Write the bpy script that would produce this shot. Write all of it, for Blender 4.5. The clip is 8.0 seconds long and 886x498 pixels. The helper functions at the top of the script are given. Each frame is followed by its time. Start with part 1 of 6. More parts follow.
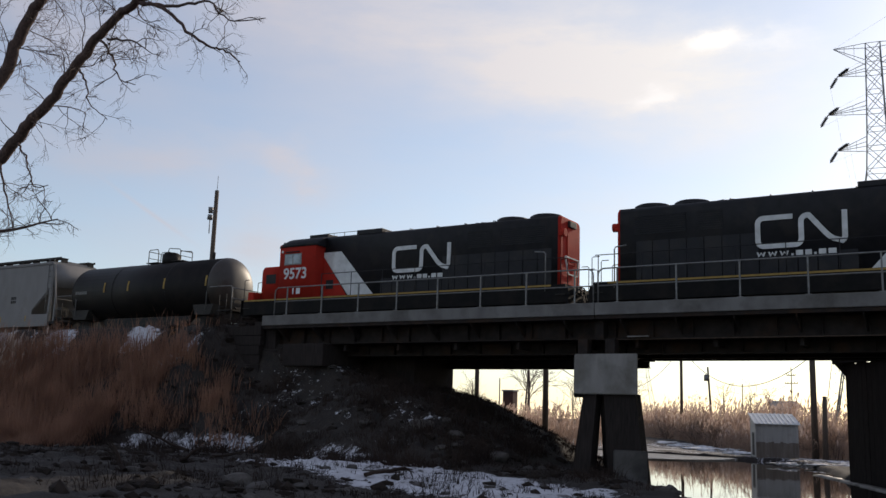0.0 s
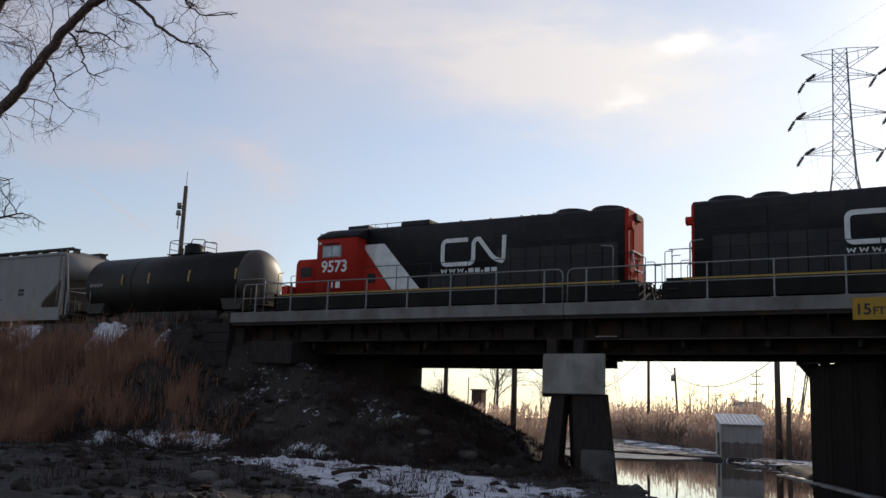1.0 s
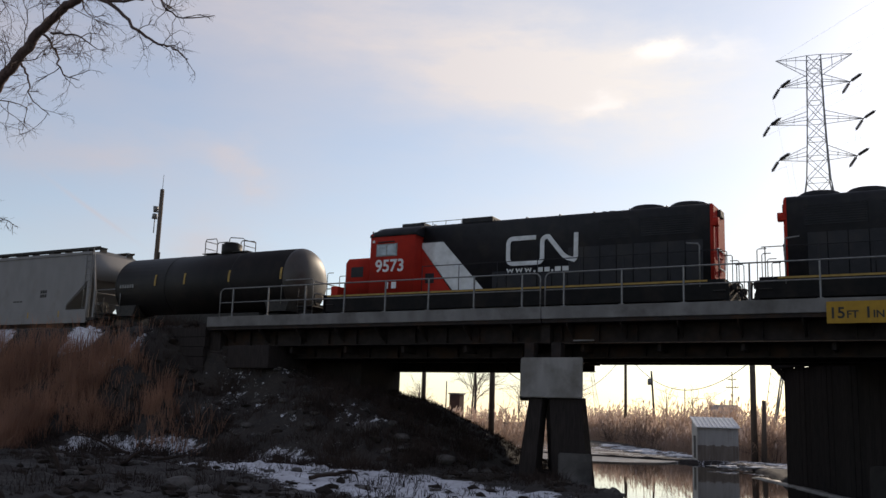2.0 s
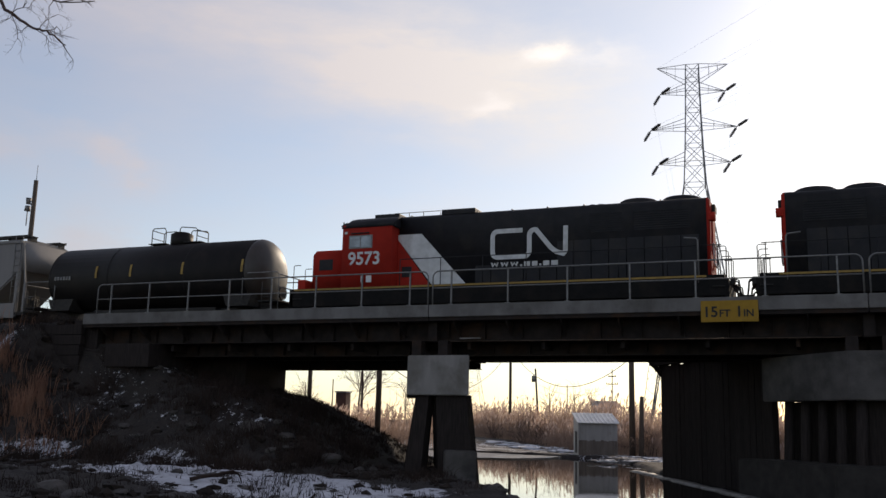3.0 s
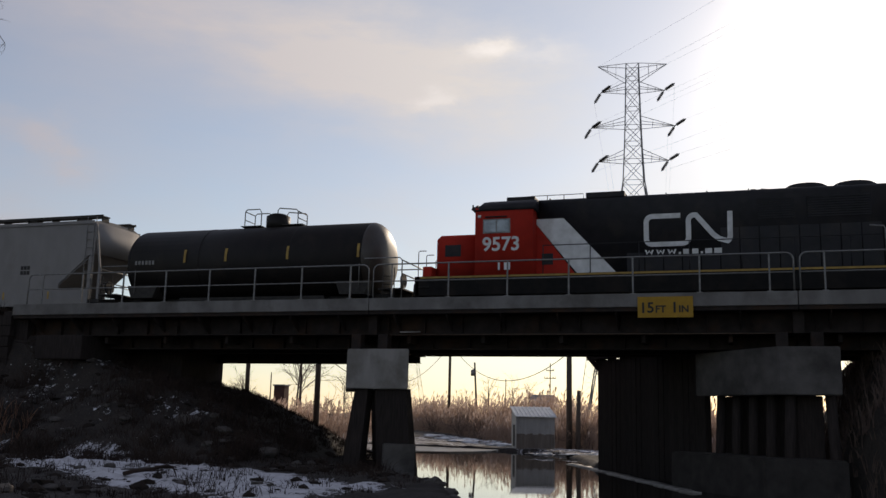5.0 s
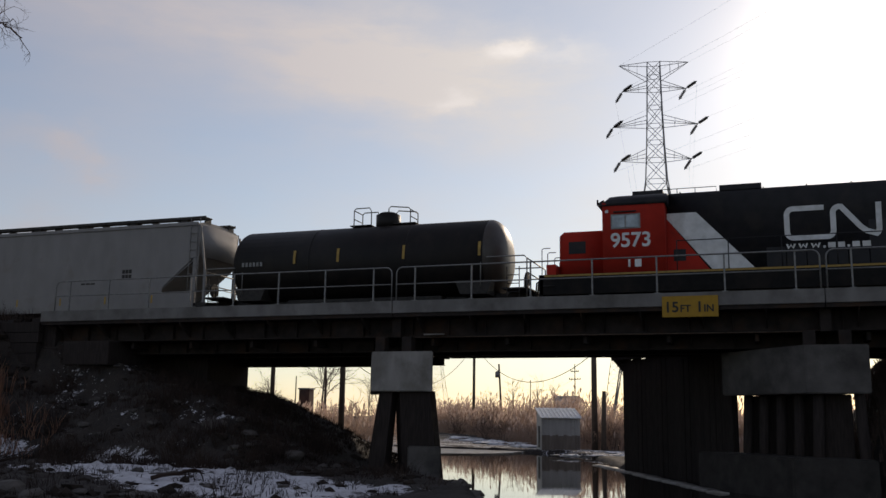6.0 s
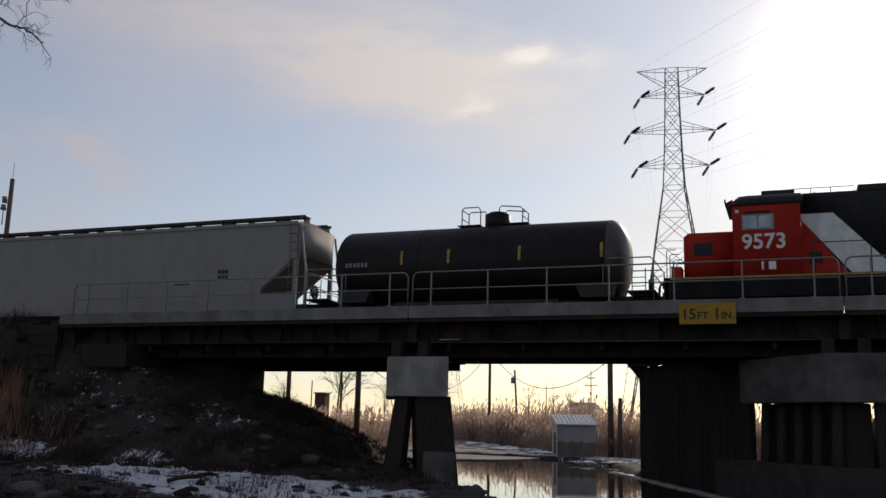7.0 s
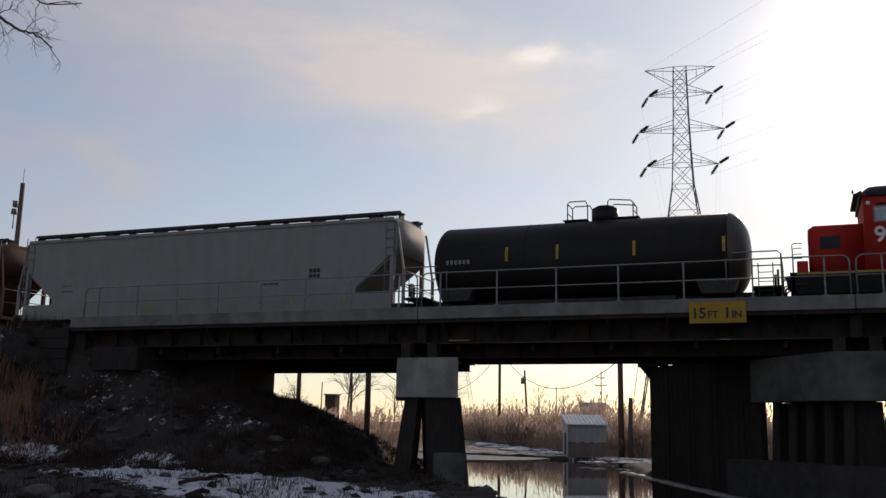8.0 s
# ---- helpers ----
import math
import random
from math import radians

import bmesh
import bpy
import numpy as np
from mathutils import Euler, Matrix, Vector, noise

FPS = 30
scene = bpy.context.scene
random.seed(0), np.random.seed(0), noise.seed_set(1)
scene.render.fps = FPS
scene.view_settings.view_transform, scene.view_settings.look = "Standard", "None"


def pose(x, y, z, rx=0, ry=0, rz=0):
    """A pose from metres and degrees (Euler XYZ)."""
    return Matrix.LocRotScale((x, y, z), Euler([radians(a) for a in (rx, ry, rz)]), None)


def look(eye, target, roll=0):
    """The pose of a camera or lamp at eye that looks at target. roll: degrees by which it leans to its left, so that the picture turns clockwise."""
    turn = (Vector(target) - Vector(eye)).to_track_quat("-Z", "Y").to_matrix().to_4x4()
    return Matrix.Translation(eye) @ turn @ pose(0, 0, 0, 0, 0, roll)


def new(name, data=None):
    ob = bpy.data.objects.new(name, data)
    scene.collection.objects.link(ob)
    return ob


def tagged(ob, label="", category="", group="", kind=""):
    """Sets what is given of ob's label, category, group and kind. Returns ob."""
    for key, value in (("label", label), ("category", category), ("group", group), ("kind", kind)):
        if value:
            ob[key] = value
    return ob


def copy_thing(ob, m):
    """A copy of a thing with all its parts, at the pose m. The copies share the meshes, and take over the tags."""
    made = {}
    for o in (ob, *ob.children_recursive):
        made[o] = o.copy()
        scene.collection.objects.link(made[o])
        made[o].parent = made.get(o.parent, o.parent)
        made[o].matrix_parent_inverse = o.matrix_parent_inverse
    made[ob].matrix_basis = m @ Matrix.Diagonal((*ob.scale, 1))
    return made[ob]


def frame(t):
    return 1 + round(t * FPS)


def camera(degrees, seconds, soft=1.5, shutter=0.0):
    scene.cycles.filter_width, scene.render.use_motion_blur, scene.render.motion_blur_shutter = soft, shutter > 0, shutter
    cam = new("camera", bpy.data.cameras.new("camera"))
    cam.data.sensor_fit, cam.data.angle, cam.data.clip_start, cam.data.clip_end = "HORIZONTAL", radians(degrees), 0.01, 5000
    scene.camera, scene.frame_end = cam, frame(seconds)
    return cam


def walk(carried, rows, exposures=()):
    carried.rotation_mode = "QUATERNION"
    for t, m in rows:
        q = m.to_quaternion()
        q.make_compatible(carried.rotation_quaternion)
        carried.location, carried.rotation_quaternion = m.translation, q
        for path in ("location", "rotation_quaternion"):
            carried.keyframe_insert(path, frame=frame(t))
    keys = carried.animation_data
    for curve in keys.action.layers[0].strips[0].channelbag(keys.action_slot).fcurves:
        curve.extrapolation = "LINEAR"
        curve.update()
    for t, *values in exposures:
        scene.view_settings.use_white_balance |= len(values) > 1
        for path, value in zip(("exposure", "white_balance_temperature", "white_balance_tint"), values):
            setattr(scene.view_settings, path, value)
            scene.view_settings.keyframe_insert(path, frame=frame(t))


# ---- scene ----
cam = camera(51.24, 8.0)
PATH = [
    (0, pose(0, 0, 2.2, 100.15, -1.79, 32.02)),
    (0.5, pose(0, 0, 2.2, 100.14, -2.15, 31.12)),
    (1, pose(0, 0, 2.2, 100.14, -2.10, 30.10)),
    (1.2, pose(0, 0, 2.2, 100.14, -2.08, 29.68)),
    (2.3, pose(0, 0, 2.2, 100.74, -1.60, 27.56)),
    (2.5, pose(0, 0, 2.2, 100.78, -1.15, 25.61)),
    (3, pose(0, 0, 2.2, 100.50, -1.32, 21.83)),
    (3.5, pose(0, 0, 2.2, 100.37, -2.01, 20.96)),
    (4, pose(0, 0, 2.2, 100.46, -2.07, 18.99)),
    (4.2, pose(0, 0, 2.2, 100.47, -1.90, 18.05)),
    (5.3, pose(0, 0, 2.2, 100.16, -0.98, 18.55)),
    (5.5, pose(0, 0, 2.2, 100.19, -0.88, 19.14)),
    (6, pose(0, 0, 2.2, 100.30, -0.88, 19.62)),
    (6.5, pose(0, 0, 2.2, 100.48, -1.13, 20.08)),
    (7, pose(0, 0, 2.2, 100.61, -1.38, 20.56)),
    (7.5, pose(0, 0, 2.2, 100.69, -1.37, 20.87)),
    (8, pose(0, 0, 2.2, 100.65, -1.06, 21.18)),
]
walk(cam, PATH, exposures=[(0, 0.06, 7150, 13), (1.2, 0.06, 7200, 13), (2.5, 0.04, 7450, 15), (3.5, -0.1, 7450, 15), (4.2, -0.18, 7450, 15), (5.5, -0.34, 7450, 15), (8, -0.3, 7450, 15)])
PATH_TRAIN = [(0, -13.54), (0.5, -11.58), (1, -9.68), (2.5, -3.86), (3, -1.93), (3.5, 0), (4, 1.95),
              (5.5, 7.62), (6, 9.49), (6.5, 11.36), (7, 13.19), (7.5, 15.03), (8, 16.82)]
# the couplings' slack runs in as the train slows
SLACK = [(0, -0.42), (3, -0.3), (4, -0.3), (5.5, -0.22), (6.5, -0.12), (8, 0.03)]

# ---- world, sun ----
SUN_AZ, SUN_EL = -6.0, 20.5      # degrees: azimuth to the left of +y, elevation
sun_dir = Vector((-math.sin(radians(SUN_AZ)) * math.cos(radians(SUN_EL)),
                  math.cos(radians(SUN_AZ)) * math.cos(radians(SUN_EL)), math.sin(radians(SUN_EL))))
sun = new("sun", bpy.data.lights.new("sun", "SUN"))
sun.data.energy, sun.data.angle, sun.data.color = 2.8, radians(0.6), (1.0, 0.9, 0.76)
sun.matrix_basis = look(sun_dir * 100, (0, 0, 0))
scene.view_settings.exposure = 0.0


def world_sky():
    w = bpy.data.worlds.new("sky")
    scene.world = w
    w.use_nodes = True
    nt = w.node_tree
    nd, ln = nt.nodes, nt.links
    nd.clear()
    out = nd.new("ShaderNodeOutputWorld")
    bg = nd.new("ShaderNodeBackground")
    sky = nd.new("ShaderNodeTexSky")
    sky.sky_type, sky.sun_disc = "NISHITA", False
    sky.sun_elevation, sky.sun_rotation = radians(SUN_EL), radians(-SUN_AZ)
    sky.air_density, sky.dust_density, sky.ozone_density = 1.0, 0.25, 2.5
    tc = nd.new("ShaderNodeTexCoord")

    def math_node(op, a, b=None, c=None):
        m = nd.new("ShaderNodeMath")
        m.operation = op
        for i, v in enumerate((a, b, c)):
            if v is None:
                continue
            if isinstance(v, (int, float)):
                m.inputs[i].default_value = v
            else:
                ln.new(v, m.inputs[i])
        return m.outputs[0]

    nrm = nd.new("ShaderNodeVectorMath")
    nrm.operation = "NORMALIZE"
    ln.new(tc.outputs["Generated"], nrm.inputs[0])

    def cloud_noise(scale, detail, rough, stretch):
        mp = nd.new("ShaderNodeMapping")
        mp.inputs["Rotation"].default_value = (0.1, 0.12, 0.3)
        mp.inputs["Scale"].default_value = stretch
        ln.new(nrm.outputs[0], mp.inputs[0])
        n = nd.new("ShaderNodeTexNoise")
        n.inputs["Scale"].default_value, n.inputs["Detail"].default_value, n.inputs["Roughness"].default_value = scale, detail, rough
        ln.new(mp.outputs[0], n.inputs["Vector"])
        return n

    # bearing to the left of +y and height, in degrees, frayed by noise
    sep = nd.new("ShaderNodeSeparateXYZ")
    ln.new(nrm.outputs[0], sep.inputs[0])
    fray = nd.new("ShaderNodeSeparateColor")
    ln.new(cloud_noise(7.0, 7, 0.6, (1, 1, 2)).outputs["Color"], fray.inputs[0])
    az = math_node("MULTIPLY", math_node("ARCTAN2", math_node("MULTIPLY", sep.outputs[0], -1.0), sep.outputs[1]), 57.2958)
    el = math_node("MULTIPLY", math_node("ARCSINE", sep.outputs[2]), 57.2958)
    az_w = math_node("MULTIPLY_ADD", math_node("SUBTRACT", fray.outputs[0], 0.5), 13.0, az)
    el_w = math_node("MULTIPLY_ADD", math_node("SUBTRACT", fray.outputs[1], 0.5), 6.0, el)

    def veil(a0, e0, wa, we, turn, much, x=az_w, y=el_w):
        """A soft patch of thin cloud at a bearing and height, its half widths in degrees."""
        ca, sa = math.cos(radians(turn)), math.sin(radians(turn))
        du, dv = math_node("SUBTRACT", x, a0), math_node("SUBTRACT", y, e0)
        u = math_node("ADD", math_node("MULTIPLY", du, ca / wa), math_node("MULTIPLY", dv, sa / wa))
        v = math_node("ADD", math_node("MULTIPLY", du, -sa / we), math_node("MULTIPLY", dv, ca / we))
        q = math_node("ADD", math_node("MULTIPLY", u, u), math_node("MULTIPLY", v, v))
        return math_node("MULTIPLY", math_node("EXPONENT", math_node("MULTIPLY", q, -1.0)), much)

    patches = [veil(36, 25, 13, 4.2, 6, 0.55), veil(23, 20.5, 9, 3.6, 4, 0.62), veil(15, 21, 6, 3.2, 0, 0.42),
               veil(41.6, 14.6, 1.9, 1.0, 10, 0.34), veil(50, 14.6, 8, 1.3, 0, 0.35), veil(43.5, 9.6, 4.5, 1.6, 0, 0.4),
               veil(22, 12, 9, 1.8, 8, 0.2), veil(58, 22, 6, 2.0, 20, 0.35), veil(8, 12, 7, 3, 0, 0.3),
               veil(50.5, 11.35, 2.6, 0.13, 31, 0.3, az, el)]
    puffs = math_node("ADD", veil(15.9, 22.3, 1.5, 0.75, 0, 0.55), math_node("ADD", veil(12.2, 22.2, 3.2, 0.6, 0, 0.22), veil(19.4, 19.2, 1.7, 0.6, -12, 0.3)))
    cover = puffs
    for p in patches:
        cover = math_node("ADD", cover, p)
    streaks = cloud_noise(5.0, 9, 0.6, (1.4, 1.4, 6.0))
    cover = math_node("MULTIPLY", cover, math_node("MULTIPLY_ADD", streaks.outputs[0], 1.5, 0.08))
    ramp = nd.new("ShaderNodeMapRange")
    ramp.inputs["From Min"].default_value, ramp.inputs["From Max"].default_value = 0.38, 0.7
    ln.new(cloud_noise(2.6, 9, 0.55, (1.4, 1.4, 4.5)).outputs[0], ramp.inputs[0])
    # angle to the sun
    dot = nd.new("ShaderNodeVectorMath")
    dot.operation = "DOT_PRODUCT"
    ln.new(nrm.outputs[0], dot.inputs[0])
    dot.inputs[1].default_value = sun_dir
    d = math_node("MAXIMUM", dot.outputs["Value"], 0.0)
    wide = math_node("POWER", d, 4.0)
    near = math_node("POWER", d, 100.0)
    core = math_node("POWER", d, 420.0)
    # clouds are brighter and warmer towards the sun
    bright = math_node("ADD", math_node("MULTIPLY_ADD", puffs, 2.6, math_node("MULTIPLY", wide, 3.4)), 3.5)
    cl = nd.new("ShaderNodeMix")
    cl.data_type = "RGBA"
    ln.new(wide, cl.inputs["Factor"])
    cl.inputs["A"].default_value, cl.inputs["B"].default_value = (0.93, 0.92, 1.07, 1), (0.955, 0.985, 0.98, 1)
    cs = nd.new("ShaderNodeVectorMath")
    cs.operation = "SCALE"
    ln.new(cl.outputs["Result"], cs.inputs[0])
    ln.new(bright, cs.inputs["Scale"])
    amount = math_node("MINIMUM", math_node("ADD", cover, math_node("MULTIPLY_ADD", ramp.outputs[0], 0.2, 0.25)), 0.95)
    mix = nd.new("ShaderNodeMix")
    mix.data_type = "RGBA"
    ln.new(amount, mix.inputs["Factor"])
    ln.new(sky.outputs[0], mix.inputs["A"])
    ln.new(cs.outputs[0], mix.inputs["B"])
    glow = math_node("ADD", math_node("MULTIPLY", near, 2.2), math_node("MULTIPLY", core, 22.0))
    gs = nd.new("ShaderNodeVectorMath")
    gs.operation = "SCALE"
    gs.inputs[0].default_value = (1.0, 0.95, 0.82)
    ln.new(glow, gs.inputs["Scale"])
    add = nd.new("ShaderNodeVectorMath")
    add.operation = "ADD"
    ln.new(mix.outputs["Result"], add.inputs[0])
    ln.new(gs.outputs[0], add.inputs[1])
    ln.new(add.outputs[0], bg.inputs[0])
    bg.inputs[1].default_value = 0.15
    ln.new(bg.outputs[0], out.inputs[0])


world_sky()


# ---- materials ----
def mat(name, base, rough=0.7, metal=0.0, dark=None, scale=6.0, amount=0.5, bump=0.0, bump_scale=40.0,
        rnd=0.0, streak=None, detail=6, spec=0.5, dirt=None, dirt_scale=1.2, dirt_range=(0.5, 0.7)):
    """Principled surface: base and dark mixed by noise, optional dirt at a larger scale, fine bump, variation by object."""
    m = bpy.data.materials.new(name)
    m.use_nodes = True
    nt = m.node_tree
    nd, ln = nt.nodes, nt.links
    p = nd["Principled BSDF"]
    p.inputs["Roughness"].default_value, p.inputs["Metallic"].default_value = rough, metal
    p.inputs["Specular IOR Level"].default_value = spec
    tc = nd.new("ShaderNodeTexCoord")
    mp = nd.new("ShaderNodeMapping")
    ln.new(tc.outputs["Object"], mp.inputs[0])
    if streak:
        mp.inputs["Scale"].default_value = streak
    nz = nd.new("ShaderNodeTexNoise")
    nz.inputs["Scale"].default_value, nz.inputs["Detail"].default_value = scale, detail
    ln.new(mp.outputs[0], nz.inputs["Vector"])
    dark = dark or tuple(c * 0.55 for c in base)
    mr = nd.new("ShaderNodeMapRange")
    mr.inputs["From Min"].default_value, mr.inputs["From Max"].default_value = 0.5 - amount * 0.4, 0.5 + amount * 0.4
    ln.new(nz.outputs[0], mr.inputs[0])
    mx = nd.new("ShaderNodeMix")
    mx.data_type = "RGBA"
    ln.new(mr.outputs[0], mx.inputs["Factor"])
    mx.inputs["A"].default_value, mx.inputs["B"].default_value = (*dark, 1), (*base, 1)
    col = mx.outputs["Result"]
    if dirt:
        n2 = nd.new("ShaderNodeTexNoise")
        n2.inputs["Scale"].default_value, n2.inputs["Detail"].default_value, n2.inputs["Roughness"].default_value = dirt_scale, 8, 0.62
        ln.new(tc.outputs["Object"], n2.inputs["Vector"])
        r2 = nd.new("ShaderNodeMapRange")
        r2.inputs["From Min"].default_value, r2.inputs["From Max"].default_value = dirt_range
        ln.new(n2.outputs[0], r2.inputs[0])
        m2 = nd.new("ShaderNodeMix")
        m2.data_type = "RGBA"
        ln.new(r2.outputs[0], m2.inputs["Factor"])
        ln.new(col, m2.inputs["A"])
        m2.inputs["B"].default_value = (*dirt, 1)
        col = m2.outputs["Result"]
    if rnd:
        oi = nd.new("ShaderNodeObjectInfo")
        geo = nd.new("ShaderNodeNewGeometry")
        sm = nd.new("ShaderNodeMath")
        ln.new(oi.outputs["Random"], sm.inputs[0])
        ln.new(geo.outputs["Random Per Island"], sm.inputs[1])
        rr = nd.new("ShaderNodeMapRange")
        rr.inputs["From Max"].default_value = 2.0
        rr.inputs["To Min"].default_value, rr.inputs["To Max"].default_value = 1 - rnd, 1 + rnd
        ln.new(sm.outputs[0], rr.inputs[0])
        hs = nd.new("ShaderNodeHueSaturation")
        ln.new(col, hs.inputs["Color"])
        ln.new(rr.outputs[0], hs.inputs["Value"])
        col = hs.outputs[0]
    ln.new(col, p.inputs["Base Color"])
    if bump:
        nb = nd.new("ShaderNodeTexNoise")
        nb.inputs["Scale"].default_value, nb.inputs["Detail"].default_value = bump_scale, 5
        ln.new(mp.outputs[0], nb.inputs["Vector"])
        bp = nd.new("ShaderNodeBump")
        bp.inputs["Strength"].default_value, bp.inputs["Distance"].default_value = bump, 0.02
        ln.new(nb.outputs[0], bp.inputs["Height"])
        ln.new(bp.outputs[0], p.inputs["Normal"])
    return m


